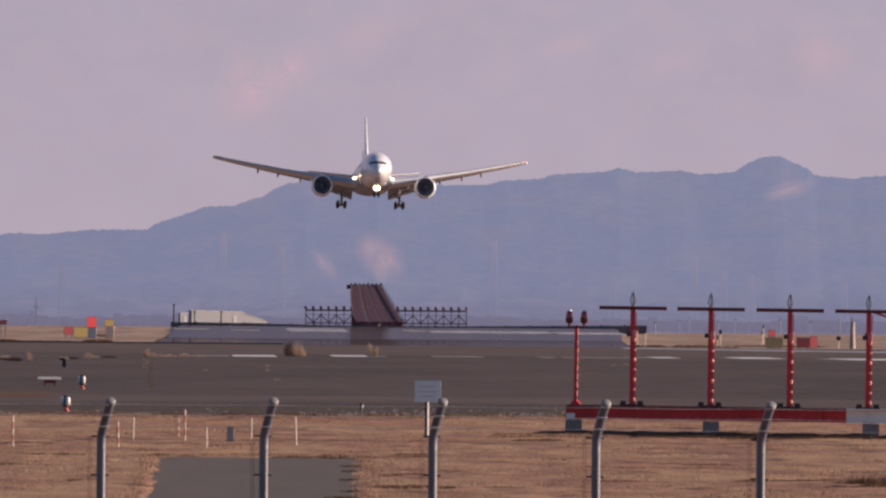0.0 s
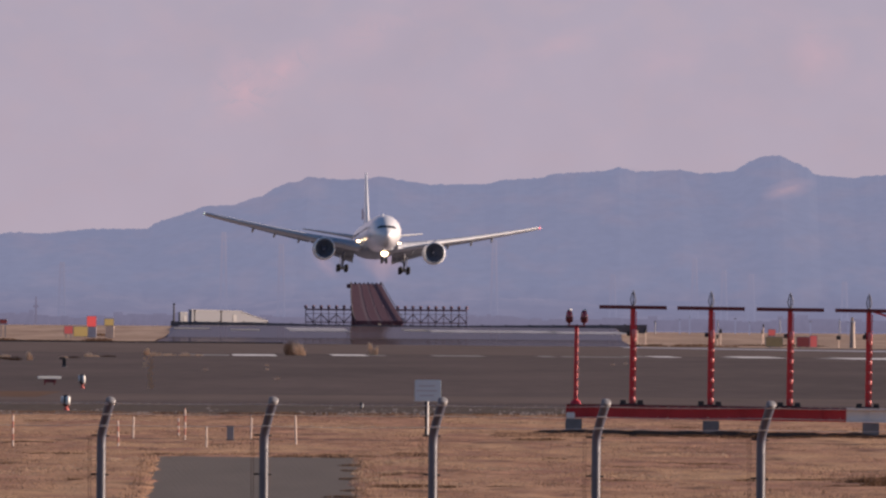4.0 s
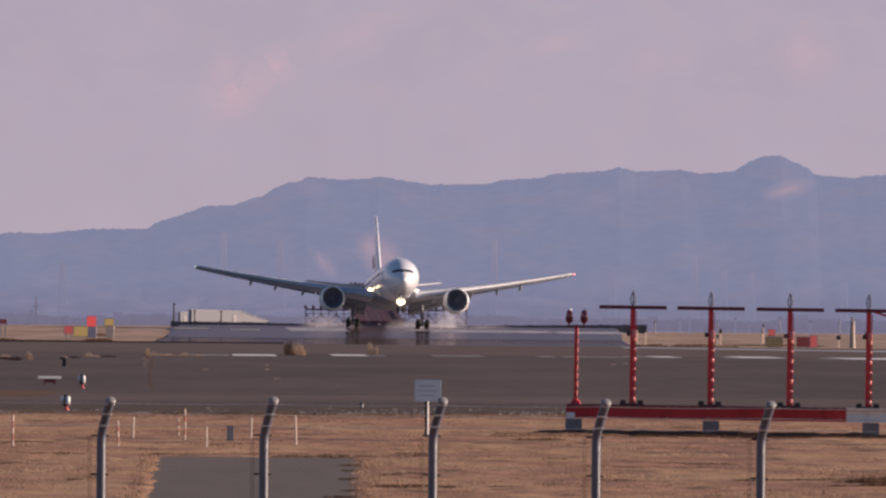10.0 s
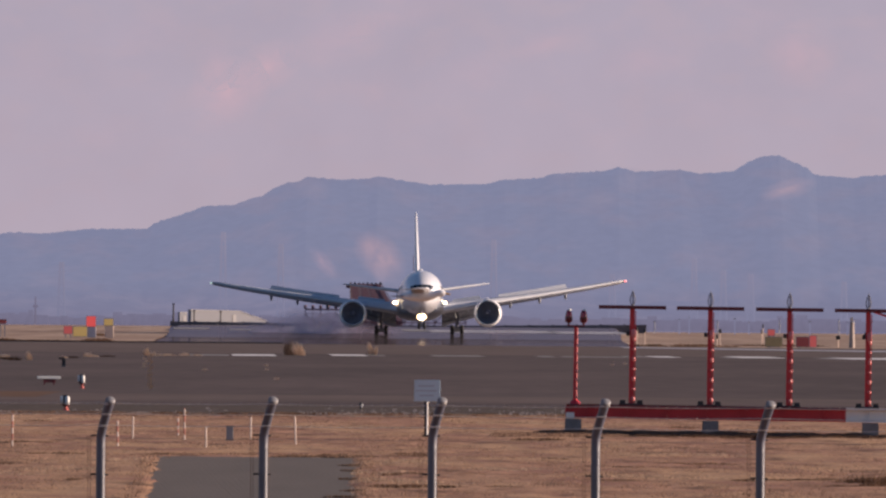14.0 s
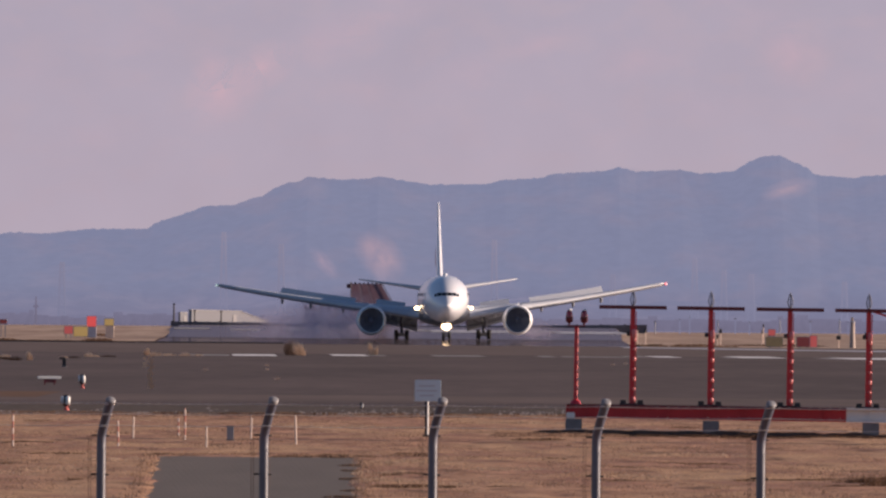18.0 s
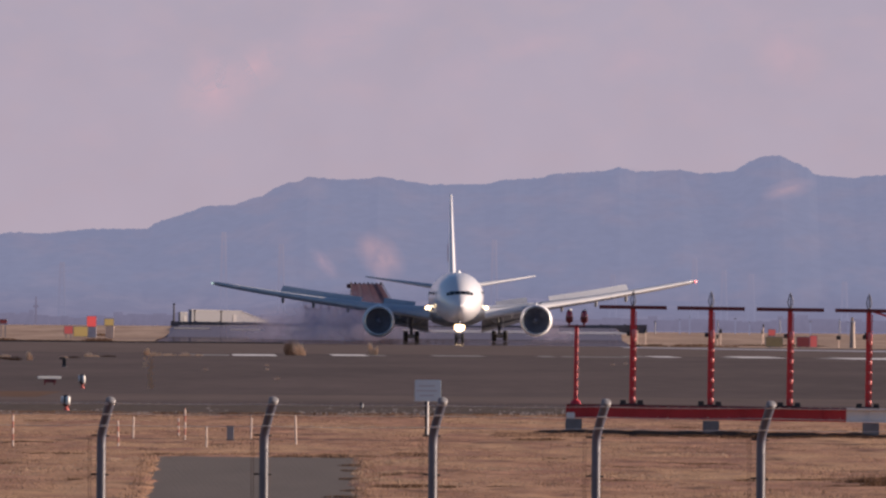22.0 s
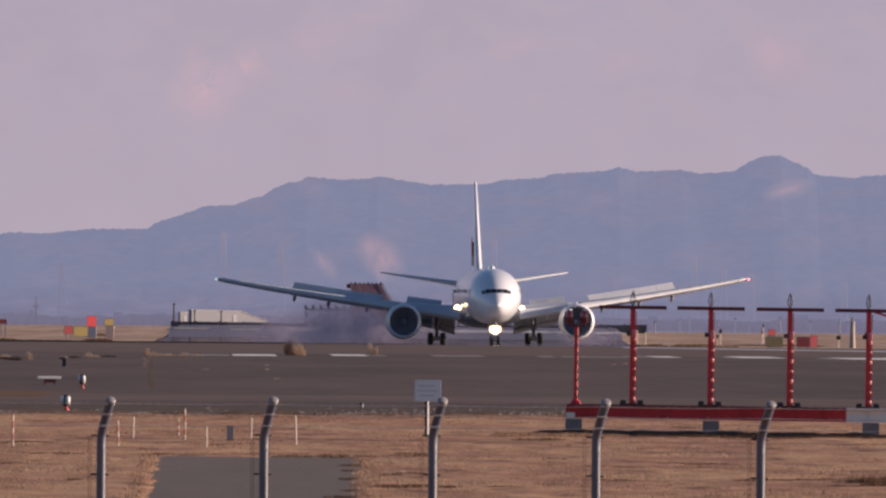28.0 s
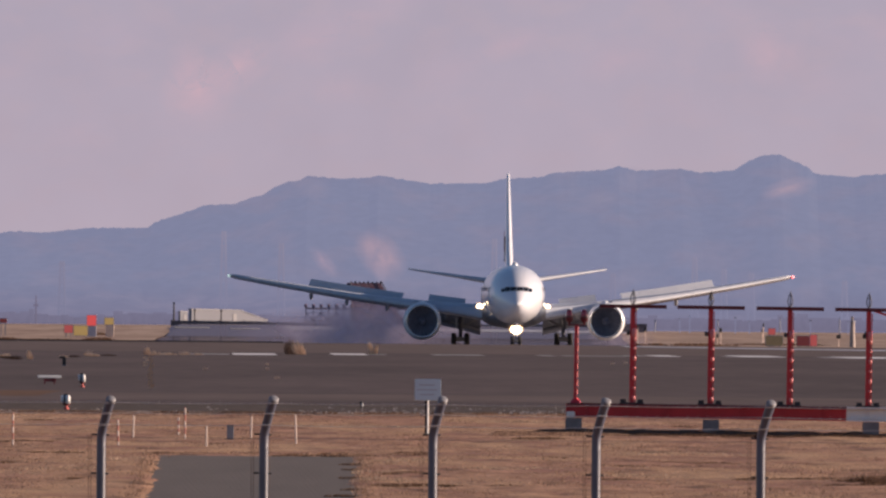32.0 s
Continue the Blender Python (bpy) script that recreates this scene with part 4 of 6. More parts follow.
# localizer antenna array on its red girder
ARRAY = pose(3.2, 578, 0, 0, 0.42, 0)
t = thing("localizer_antenna", ARRAY, "red localizer antenna array on a long girder in dry grass", "antenna")
L1, L2 = 7.17, 14.0
for name, a, b, m in (("girder", 0.0, L1, M_RED), ("girder", L1, L2, M_WHITE)):
    g = part(name, box(bmesh.new(), ((a + b) / 2, 0.0, 0.60), (b - a, 0.10, 0.29)), m, t, "" if m is M_RED else "white painted girder section")
    part("top_flange", box(bmesh.new(), ((a + b) / 2, 0.0, 0.775), (b - a, 0.42, 0.045)), M_REDDARK if m is M_RED else M_WHITE, g)
    part("bottom_flange", box(bmesh.new(), ((a + b) / 2, 0.0, 0.455), (b - a, 0.34, 0.035)), M_RED if m is M_RED else M_WHITE, g)
    x = a + 0.6
    while x < b:
        part("stiffener", box(bmesh.new(), (x, -0.09, 0.60), (0.02, 0.09, 0.27)), m, g)
        x += 1.0
part("end_plate", box(bmesh.new(), (-0.01, 0, 0.61), (0.02, 0.40, 0.33)), M_RED, t)
part("shim", bevelled((0.10, -0.12, 0.50), (0.22, 0.28, 0.16), 0.02), M_WHITE, t, "pale packing block under the girder end")
rb = random.Random(9)
# soil ridge added to draw the dark shadow band below the girder
bm = bmesh.new()
rings = []
for k in range(64):
    x = -1.4 + k * 0.25
    h = (0.12 + 0.06 * rb.random()) * min(1.0, 0.15 + k * 0.16)
    rings.append([(x, -0.50 - 0.05 * rb.random(), -0.08), (x, 0.35, -0.08), (x, 0.28, h * 0.9), (x, -0.22, h)])
loft(bm, rings, smooth=False)
part("shadow_ridge", bm, M_SOIL, t, "low ridge of dark soil added for the girder's shadow")
for x in (0.18, 3.70, 7.80, 11.6):
    part("footing", bevelled((x, 0, 0.17), (0.42, 0.5, 0.50), 0.012), M_CONC, t)


def antenna_mast(x):
    c = part("mast", box(bmesh.new(), (x, 0, 2.06), (0.125, 0.12, 2.52)), M_RED, t)
    box_side = box(bmesh.new(), (x + 0.085, -0.03, 2.0), (0.022, 0.10, 2.4))
    part("channel", box_side, M_RED, c)
    # pale brackets carry the painted glints up the mast's sunny edge
    for k in range(7):
        z, d = 0.95 + k * 0.255, 0.055 if k % 2 == 0 else 0.03
        part("bracket", tube(bmesh.new(), [(x + 0.05, -0.08, z - d), (x + 0.05, -0.08, z - d * 0.7), (x + 0.05, -0.08, z + d * 0.7), (x + 0.05, -0.08, z + d)], [0.02, 0.045, 0.045, 0.02], 10), M_BOLT, c)
    part("terminal_box", tube(bmesh.new(), [(x + 0.04, -0.10, 2.50), (x + 0.04, -0.10, 2.53), (x + 0.04, -0.10, 2.71), (x + 0.04, -0.10, 2.74)], [0.03, 0.06, 0.06, 0.03], 12), M_BOLT, c)
    part("tuner", bevelled((x - 0.11, -0.05, 2.62), (0.09, 0.10, 0.12), 0.015), M_DARK, c)
    part("base_plate", box(bmesh.new(), (x, 0, 0.815), (0.62, 0.34, 0.035)), M_DARK, c)
    for s in (-0.22, 0.22):
        part("gusset", box(bmesh.new(), (x + s, 0, 0.87), (0.14, 0.16, 0.09)), M_DARK, c)
    # arms take the darker red to paint their shaded fronts
    for s in (-1, 1):
        b = part("dipole_arm", box(bmesh.new(), (x + s * 0.43, -0.02, 3.325), (0.86, 0.26, 0.035)), M_REDDARK, c)
        part("arm_web", box(bmesh.new(), (x + s * 0.43, -0.11, 3.285), (0.85, 0.05, 0.07)), M_REDDARK, b)
        part("arm_cap", box(bmesh.new(), (x + s * 0.85, -0.02, 3.295), (0.025, 0.28, 0.10)), M_REDDARK, b)
    bm = bmesh.new()
    pts = [(x + 0.068 * math.sin(a) * abs(math.sin(a / 2)) ** 0.2 * (1 - 0.3 * (a > math.pi / 2 and a < 4.7)), 0, 3.51 - 0.18 * math.cos(a)) for a in [2 * math.pi * k / 16 for k in range(17)]]
    tube(bm, pts, 0.015, 6, cap=False)
    part("loop", bm, M_LOOP, c, "dark wire loop")
    part("finial", tube(bmesh.new(), [(x + 0.01, 0, 3.30), (x + 0.005, 0, 3.74)], [0.02, 0.012], 6), M_LOOP, c)


for x in (1.66, 3.66, 5.69, 7.71, 9.73, 11.75):
    antenna_mast(x)
part("tie_bar", tube(bmesh.new(), [(7.85, 0, 3.27), (8.75, 0, 2.98)], 0.03, 6), M_RED, t)
c = part("lamp_post", bevelled((0.22, 0, 1.79), (0.10, 0.10, 1.98), 0.012, 1), M_RED, t)
for k in range(8):
    z = 0.98 + k * 0.22
    part("bracket", tube(bmesh.new(), [(0.255, -0.06, z - 0.04), (0.255, -0.06, z - 0.03), (0.255, -0.06, z + 0.03), (0.255, -0.06, z + 0.04)], [0.010, 0.022, 0.022, 0.010], 10), M_BOLT, c)
part("flare", lathe(bmesh.new(), [(0.79, 0.14), (0.84, 0.13), (0.92, 0.06)], 12, "Z", (0.22, 0, 0)), M_RED, c)
part("crossbar", box(bmesh.new(), (0.22, 0, 2.80), (0.46, 0.06, 0.04)), M_REDDARK, c)
for s in (-0.19, 0.19):
    b = part("obstruction_lamp", lathe(bmesh.new(), [(2.81, 0.02), (2.87, 0.03), (2.90, 0.085), (2.98, 0.10), (3.03, 0.095)], 14, "Z", (0.22 + s, 0, 0)), M_REDDARK, t)
    part("dome", lathe(bmesh.new(), [(3.03, 0.090), (3.08, 0.088), (3.15, 0.074), (3.20, 0.045), (3.225, 0.01)], 14, "Z", (0.22 + s, 0, 0)), M_REDGLASS, b)
    # white cap, set to the sunny side, paints the glass highlight
    part("cap", lathe(bmesh.new(), [(3.19, 0.05), (3.225, 0.04), (3.235, 0.0)], 10, "Z", (0.235 + s, -0.01, 0)), M_WHITE, b, "white cap painted as the lamp's highlight")

# ------------------------------------------------------------ fence
def fence_post(x, z):
    t = thing("fence_post", pose(x, 273, z), "galvanised steel fence post with a cranked top", "post", "perimeter fence posts")
    bend = [Vector(p) for p in ((0, 0, -0.08), (0, 0, 0.03), (0, 0, 0.7), (0, 0, 1.40), (0.002, -0.004, 1.50), (0.006, -0.016, 1.545), (0.013, -0.036, 1.585), (0.024, -0.066, 1.63), (0.066, -0.178, 1.79), (0.111, -0.2908, 1.9365), (0.115, -0.30, 1.95))]
    rings = []
    for k, p in enumerate(bend):
        d = (bend[min(k + 1, len(bend) - 1)] - bend[max(k - 1, 0)]).normalized()
        u = (Vector((1, 0, 0)) - d * d.x).normalized()
        w = d.cross(u)
        rings.append([p + (u * math.cos(2 * math.pi * j / 20) + w * math.sin(2 * math.pi * j / 20)) * 0.055 for j in range(20)])
    part("shaft", loft(bmesh.new(), rings), M_POST, t)
    part("cap", lathe(bmesh.new(), [(-0.03, 0.059), (0.008, 0.059), (0.016, 0.045), (0.018, 0.0)], 18, "Z"), M_CAP, t, "pale weathered cap").matrix_basis = pose(0.118, -0.306, 1.96, 36, 15, 0)
    for z in (1.06, 1.53, 0.60):
        part("clip", bevelled((-0.085, 0.01, z), (0.075, 0.03, 0.022), 0.006, 1), M_DARK, t)
        part("clip", bevelled((0.075, 0.01, z - 0.005), (0.04, 0.03, 0.022), 0.006, 1), M_DARK, t)
    for dx in (-0.125, -0.155):
        part("tension_wire", tube(bmesh.new(), [(dx, 0.012, 0.0), (dx + 0.004, 0.012, 0.8), (dx, 0.012, 1.52)], 0.0032, 5), M_RUST, t)
    part("tension_wire", tube(bmesh.new(), [(0.072, 0.012, 0.0), (0.07, 0.012, 1.50)], 0.0028, 5), M_RUST, t)
    for f in (0.12, 0.52, 0.88):
        part("wire_clip", bevelled((0.02 + 0.095 * f, -0.06 - 0.24 * f - 0.055, 1.60 + 0.35 * f), (0.118, 0.016, 0.014), 0.004, 1), M_STRAND, t)


POST_Z = ((-8.1, 0.03), (-6.1, 0.03), (-4.12, 0.035), (-2.15, 0.052), (-0.104, 0.062), (1.873, 0.058), (3.868, 0.047), (5.87, 0.045), (7.87, 0.045))
for x, z in POST_Z:
    fence_post(x, z)
t = thing("barbed_wire", pose(0, 273, 0), "three thin strands of barbed wire along the fence", "wire")
for f in (0.12, 0.52, 0.88):
    bm = bmesh.new()
    z, dy = 1.65 + 0.35 * f, -0.06 - 0.24 * f - 0.07
    tube(bm, [(-8.1 + 0.25 * k, dy, z - 0.012 * math.sin(math.pi * (((k * 0.25) % 2.0) / 2.0))) for k in range(65)], 0.0034, 4)
    for k in range(130):
        x = -8.1 + k * 0.123
        tube(bm, [(x, dy - 0.01, z - 0.02), (x + 0.01, dy + 0.01, z + 0.015)], 0.0015, 3)
    part("strand", bm, M_STRAND, t)
net = thing("chain_link_fence", pose(0, 273.02, 0), "fine wire mesh of the perimeter fence", "fence")
bm = bmesh.new()
p, top = 0.072, 1.53
n = int((16 + top) / p)
for k in range(n):
    for s in (-1, 1):
        x0 = -8.1 - top + k * p if s > 0 else -8.1 + k * p
        a, b = Vector((x0, 0.004 * s, 0.02)), Vector((x0 + s * top, 0.004 * s, top))
        tube(bm, [a, b], 0.0006, 3, cap=False)
tagged(part("mesh", bm, M_WIRE, net), kind="stuff")
for z in (1.53, 0.78, 0.05):
    part("line_wire", tube(bmesh.new(), [(-8.1, 0, z), (7.9, 0, z)], 0.0025, 4), M_WIRE, net)


# ------------------------------------------------------------ plants
def tuft(x, y, w, h, seed, lean=0.2, n=260, material=None):
    rnd = random.Random(seed)
    bm = bmesh.new()
    for k in range(n):
        a, r = rnd.uniform(0, 6.283), rnd.random() ** 0.6
        bx, by = math.cos(a) * r * w * 0.42, math.sin(a) * r * w * 0.30
        hh = h * rnd.uniform(0.25, 1.05) ** (0.6 if n > 200 else 1.0) * (1.05 - 0.5 * r * r)
        ex = bx * 1.3 + lean * hh * rnd.uniform(0.3, 1.2)
        ey = by * 1.6
        d = max(0.012, w * rnd.uniform(0.009, 0.018))
        v = [bm.verts.new(q) for q in ((bx - d, by, 0), (bx + d, by, 0), ((bx + ex) / 2 + d * 0.8, (by + ey) / 2, hh * 0.62),
                                       ((bx + ex) / 2 - d * 0.8, (by + ey) / 2, hh * 0.62), (ex, ey, hh))]
        bm.faces.new((v[0], v[1], v[2], v[3]))
        bm.faces.new((v[3], v[2], v[4]))
    ob = obj("grass_tuft", bm, material or M_STRAW)
    ob.matrix_world = pose(x, y, 0)
    return tagged(ob, "dark withered weeds growing through asphalt" if material else "clump of dry yellow grass growing through asphalt", "grass tuft", "dry grass tufts")


# the second clump's browner blades paint the big tuft's shaded left half
for i, (x, y, w, h, lean, dark) in enumerate(((-10.30, 1640, 1.0, 1.15, -0.55, 0), (-10.95, 1646, 1.25, 1.25, -0.15, 2), (-5.25, 1673, 0.40, 1.05, -0.25, 0), (-4.95, 1673, 0.30, 0.75, 0.25, 0),
                                              (-29.2, 1505, 0.9, 0.22, 0, 0), (-28.3, 1440, 1.2, 0.22, 0, 1), (-26.6, 1405, 1.0, 0.30, 0, 1), (-25.75, 1408, 0.42, 0.62, -0.2, 0), (-24.9, 1485, 0.7, 0.16, 0, 0),
                                              (-24.3, 1487, 0.9, 0.16, 0, 1), (-23.95, 1528, 0.75, 0.42, 0.15, 0), (-23.5, 1529, 0.6, 0.18, 0, 0), (-22.8, 1540, 1.2, 0.14, 0, 1), (-20.75, 1584, 0.50, 0.62, 0.1, 0),
                                              (-20.2, 1586, 1.1, 0.34, 0, 0), (-19.3, 1590, 1.3, 0.22, 0, 0), (-18.2, 1592, 1.0, 0.30, 0.1, 0), (-17.3, 1595, 0.9, 0.18, 0, 0), (-27.4, 1425, 0.8, 0.2, 0, 1))):
    tuft(x, y, w, h, i, lean, 260 if h > 0.5 else 110, (None, M_WEED, M_STRAW2)[dark])
for k in range(17):                             # weeds that follow a joint in the asphalt
    u = k / 16
    y = 905 + 640 * u ** 1.4
    tuft(-0.01293 * y + 0.05 * math.sin(k * 2.1), y, 0.22 + 0.2 * u, 0.20 + 0.14 * math.sin(k * 1.7) ** 2, 40 + k, 0.1, 7, M_RUSTY)
for k, (x, y) in enumerate(((-16.58, 1257), (-17.4, 1320), (-18.2, 1390), (-19.4, 1470), (-10.16, 1306), (-7.62, 1041), (-9.4, 1210), (11.62, 1428), (10.6, 1400), (-12.6, 1200))):
    tuft(x, y, 0.32, 0.16, 60 + k, 0.1, 22)

rnd = random.Random(5)
verts, faces = [], []


def blade_clump(x, y, h, n, spread):
    for _ in range(n):
        a = rnd.uniform(0, 6.283)
        r = rnd.uniform(0, spread)
        bx, by = x + math.cos(a) * r, y + math.sin(a) * r
        hh = h * rnd.uniform(0.5, 1.1)
        lx = rnd.uniform(-0.6, 0.6) * hh
        d = rnd.uniform(0.006, 0.014)
        k = len(verts)
        ca, sa = math.cos(a * 3.7) * d, math.sin(a * 3.7) * d
        verts.extend(((bx - ca, by - sa, -0.04), (bx + ca, by + sa, -0.04), (bx + lx, by + rnd.uniform(-0.5, 0.5) * hh, hh)))
        faces.append((k, k + 1, k + 2))


for _ in range(34000):
    y = 352 + 345 * rnd.random()
    x = rnd.uniform(-0.0225, 0.0225) * y
    if y < 486 and -6.0 < x < -1.45 and rnd.random() < 0.998:
        continue
    dense = noise.noise(Vector((x * 0.5, y * 0.03, 2.0))) + 0.6 * noise.noise(Vector((x * 1.7, y * 0.11, 6.0)))
    if dense < -0.12 and rnd.random() < 0.75:
        continue
    tall = 2.2 if rnd.random() < 0.03 else 1.0
    blade_clump(x, y, (0.010 + 0.028 * max(0.0, dense) + 0.014 * rnd.random()) * tall, 4, 0.28)
for _ in range(900):
    x = rnd.uniform(-15.5, 15.5)
    y = rnd.uniform(662, 676) + max(0.0, (x + 3) * 1.8)
    blade_clump(x, y, 0.05 + 0.06 * rnd.random(), 7, 0.15)
for _ in range(190):                            # ragged grass along both sides and the end of the path
    u = rnd.random()
    y = 372 + 114 * u
    blade_clump(-5.05 - 1.12 * u + rnd.uniform(-0.25, 0.06), y, 0.03 + 0.04 * rnd.random(), 5, 0.14)
    blade_clump(-1.28 - 0.5 * u + rnd.uniform(-0.07, 0.30), y, 0.03 + 0.04 * rnd.random(), 5, 0.16)
    blade_clump(-6.1 + 4.3 * u, 487 + rnd.uniform(-1, 2), 0.04 + 0.03 * rnd.random(), 5, 0.15)
for _ in range(900):                            # longer grass before the girder's open end
    x = 1.4 + 3.3 * rnd.random()
    blade_clump(x, 575 + rnd.uniform(-4, 6), (0.045 + 0.06 * rnd.random()) * (1.0 - 0.4 * max(0.0, x - 3.6)), 8, 0.16)
me = bpy.data.meshes.new("dry_grass")
me.from_pydata(verts, [], faces)
me.materials.append(M_STRAW2)
tagged(new("dry_grass", me), "short withered brown grass blades", "grass", kind="stuff")

# low dark weeds in streaks among the dry grass; some rows stand in for shadows
verts, faces = [], []
for x0, x1, y, h in ((-1.26, 0.50, 400, 0.07), (0.70, 1.50, 401, 0.05), (2.67, 3.68, 420, 0.04), (5.35, 5.94, 420, 0.06), (6.50, 7.52, 423, 0.06),
                     (7.20, 8.75, 417, 0.15), (7.55, 9.0, 416, 0.24), (7.75, 9.0, 413, 0.21), (7.50, 9.0, 410, 0.12), (6.9, 8.2, 409, 0.05), (1.72, 3.12, 556, 0.07), (1.99, 2.31, 643, 0.06), (-2.70, -1.73, 488, 0.06), (-1.24, -0.26, 489, 0.05),
                     (-0.99, -0.23, 434, 0.04), (-11.71, -10.86, 631, 0.05), (-10.43, -8.88, 527, 0.06), (-9.24, -7.70, 486, 0.06), (-8.99, -8.66, 454, 0.06),
                     (-6.83, -6.52, 412, 0.05), (6.16, 7.11, 618, 0.07), (2.16, 2.71, 482, 0.04), (3.43, 4.13, 458, 0.03), (-6.40, -5.50, 488, 0.05),
                     # many of the next rows draw shadow lines beside the path
                     (-3.65, -1.10, 484, 0.035), (-2.10, -1.62, 457, 0.036), (-1.95, -1.60, 443, 0.03), (-1.90, -1.48, 421, 0.036), (-1.72, -1.35, 392, 0.03), (-1.95, -1.40, 378, 0.04),
                     (-1.15, -0.74, 430, 0.05), (-1.30, 0.10, 403, 0.05), (1.70, 3.05, 553, 0.05), (5.45, 7.30, 424, 0.045), (-1.05, -0.20, 496, 0.05), (4.3, 6.2, 470, 0.03),
                     # these rows deepen the girder's shadow band
                     (4.2, 9.0, 572, 0.10), (8.0, 15.5, 574, 0.10), (5.0, 9.5, 585, 0.14), (11.0, 15.0, 584, 0.10)):
    for _ in range(int((x1 - x0) * 60)):
        x = rnd.uniform(x0, x1)
        e = min(1.0, 4 * min(x - x0, x1 - x) / (x1 - x0) + 0.2)
        blade_clump(x, y + 3.0 * noise.noise(Vector((x * 2.0, y, 1.0))), (h * 0.9 - 0.01) * e, 6, 0.07)
for _ in range(2600):                           # dark fringe of blades where the gravel meets the grass
    x = rnd.uniform(-16, 16)
    if noise.noise(Vector((x * 0.9, 3.0, 8.0))) > -0.15:
        blade_clump(x, 692 + 0.75 * x + rnd.uniform(-2, 2), 0.025 + 0.035 * rnd.random(), 5, 0.10)
me = bpy.data.meshes.new("dark_weeds_and_shade")
me.from_pydata(verts, [], faces)
me.materials.append(M_WEED)
tagged(new("dark_weeds_and_shade", me), "low dark brown weeds and shadow rows in streaks among dry grass", "weeds", kind="stuff")

# paler straw that lies in ridges beside the path and across the field
verts, faces = [], []
for x0, x1, y, h in ((-1.62, -0.20, 413, 0.075), (-1.75, -0.55, 436, 0.05), (-0.6, 0.7, 409, 0.05), (-7.4, -6.0, 468, 0.05), (-8.4, -6.3, 440, 0.06), (-9.6, -7.2, 424, 0.05), (0.4, 2.6, 448, 0.04), (3.9, 6.8, 500, 0.04),
                     (-4.5, 1.0, 610, 0.05), (-13.0, -8.2, 640, 0.06), (2.9, 5.4, 430, 0.04), (-1.3, 0.3, 470, 0.05), (5.5, 9.0, 590, 0.05), (1.0, 4.4, 640, 0.06)):
    for _ in range(int((x1 - x0) * 55)):
        x = rnd.uniform(x0, x1)
        e = min(1.0, 4 * min(x - x0, x1 - x) / (x1 - x0) + 0.2)
        blade_clump(x, y + 5.0 * noise.noise(Vector((x * 1.2, y, 1.0))) + rnd.uniform(-4, 4), h * e, 5, 0.12)
me = bpy.data.meshes.new("pale_straw")
me.from_pydata(verts, [], faces)
me.materials.append(M_STRAW3)
tagged(new("pale_straw", me), "bleached straw lying in low ridges on the field", "straw", kind="stuff")

verts, faces = [], []
for _ in range(1000):
    x, s = rnd.uniform(-16, 16), rnd.uniform(0.02, 0.05) * (1.5 if rnd.random() < 0.15 else 1.0)
    y = 687 + 0.9 * x + 40 * rnd.random() ** 2
    if noise.noise(Vector((x * 0.5, y * 0.05, 4.0))) < (0.22 if x < -4.5 else -0.08):
        continue
    k = len(verts)
    for dx, dy, dz in ((-1, -1, 0), (1, -1, 0), (1, 1, 0), (-1, 1, 0), (-0.5, -0.6, 1), (0.6, -0.5, 0.8), (0.4, 0.5, 1), (-0.5, 0.5, 0.7)):
        verts.append((x + dx * s * rnd.uniform(0.7, 1.1), y + dy * s, dz * s * 0.9))
    faces.extend([(k, k + 1, k + 5, k + 4), (k + 1, k + 2, k + 6, k + 5), (k + 2, k + 3, k + 7, k + 6), (k + 3, k, k + 4, k + 7), (k + 4, k + 5, k + 6, k + 7)])
me = bpy.data.meshes.new("stones")
me.from_pydata(verts, [], faces)
me.materials.append(M_STONE)
tagged(new("gravel_stones", me), "loose pale stones along the asphalt edge", "stones", kind="stuff")

# ------------------------------------------------------------ airliner
# local space: origin on the ground under the main gear, nose towards -y
plane = thing("airliner", pose(0, 4272, 24), "white twin-engine wide-body airliner with landing gear down", "airplane")
DROP = 0.0


def st(s):
    """Station, metres behind the nose, to local y."""
    return s - 32.0


FUSE = ((0.0, 0.04, 4.45, 0.04), (0.25, 0.55, 4.48, 0.52), (0.8, 1.02, 4.56, 1.0), (1.6, 1.48, 4.70, 1.45), (2.6, 1.92, 4.87, 1.88), (4.0, 2.36, 5.06, 2.36),
        (6.0, 2.78, 5.27, 2.78), (8.5, 3.02, 5.40, 3.03), (11.0, 3.10, 5.45, 3.10), (20.0, 3.10, 5.45, 3.10), (32.0, 3.10, 5.45, 3.10), (43.0, 3.10, 5.45, 3.10),
        (47.0, 2.90, 5.62, 2.93), (51.0, 2.45, 5.95, 2.55), (55.0, 1.85, 6.35, 2.05), (59.0, 1.10, 6.80, 1.45), (62.0, 0.50, 7.10, 0.95), (63.5, 0.14, 7.25, 0.6))


def fuse_at(s):
    for a, b in zip(FUSE, FUSE[1:]):
        if s <= b[0]:
            u = (s - a[0]) / (b[0] - a[0])
            return [a[i] + (b[i] - a[i]) * u for i in (1, 2, 3)]
    return list(FUSE[-1][1:])


def skin_station(x, z):
    """The station at which the nose skin passes through (x, z)."""
    lo, hi = 0.0, 12.0
    for _ in range(40):
        m = (lo + hi) / 2
        r, c, q = fuse_at(m)
        if (x / r) ** 2 + ((z - c) / q) ** 2 > 1:
            lo = m
        else:
            hi = m
    return hi


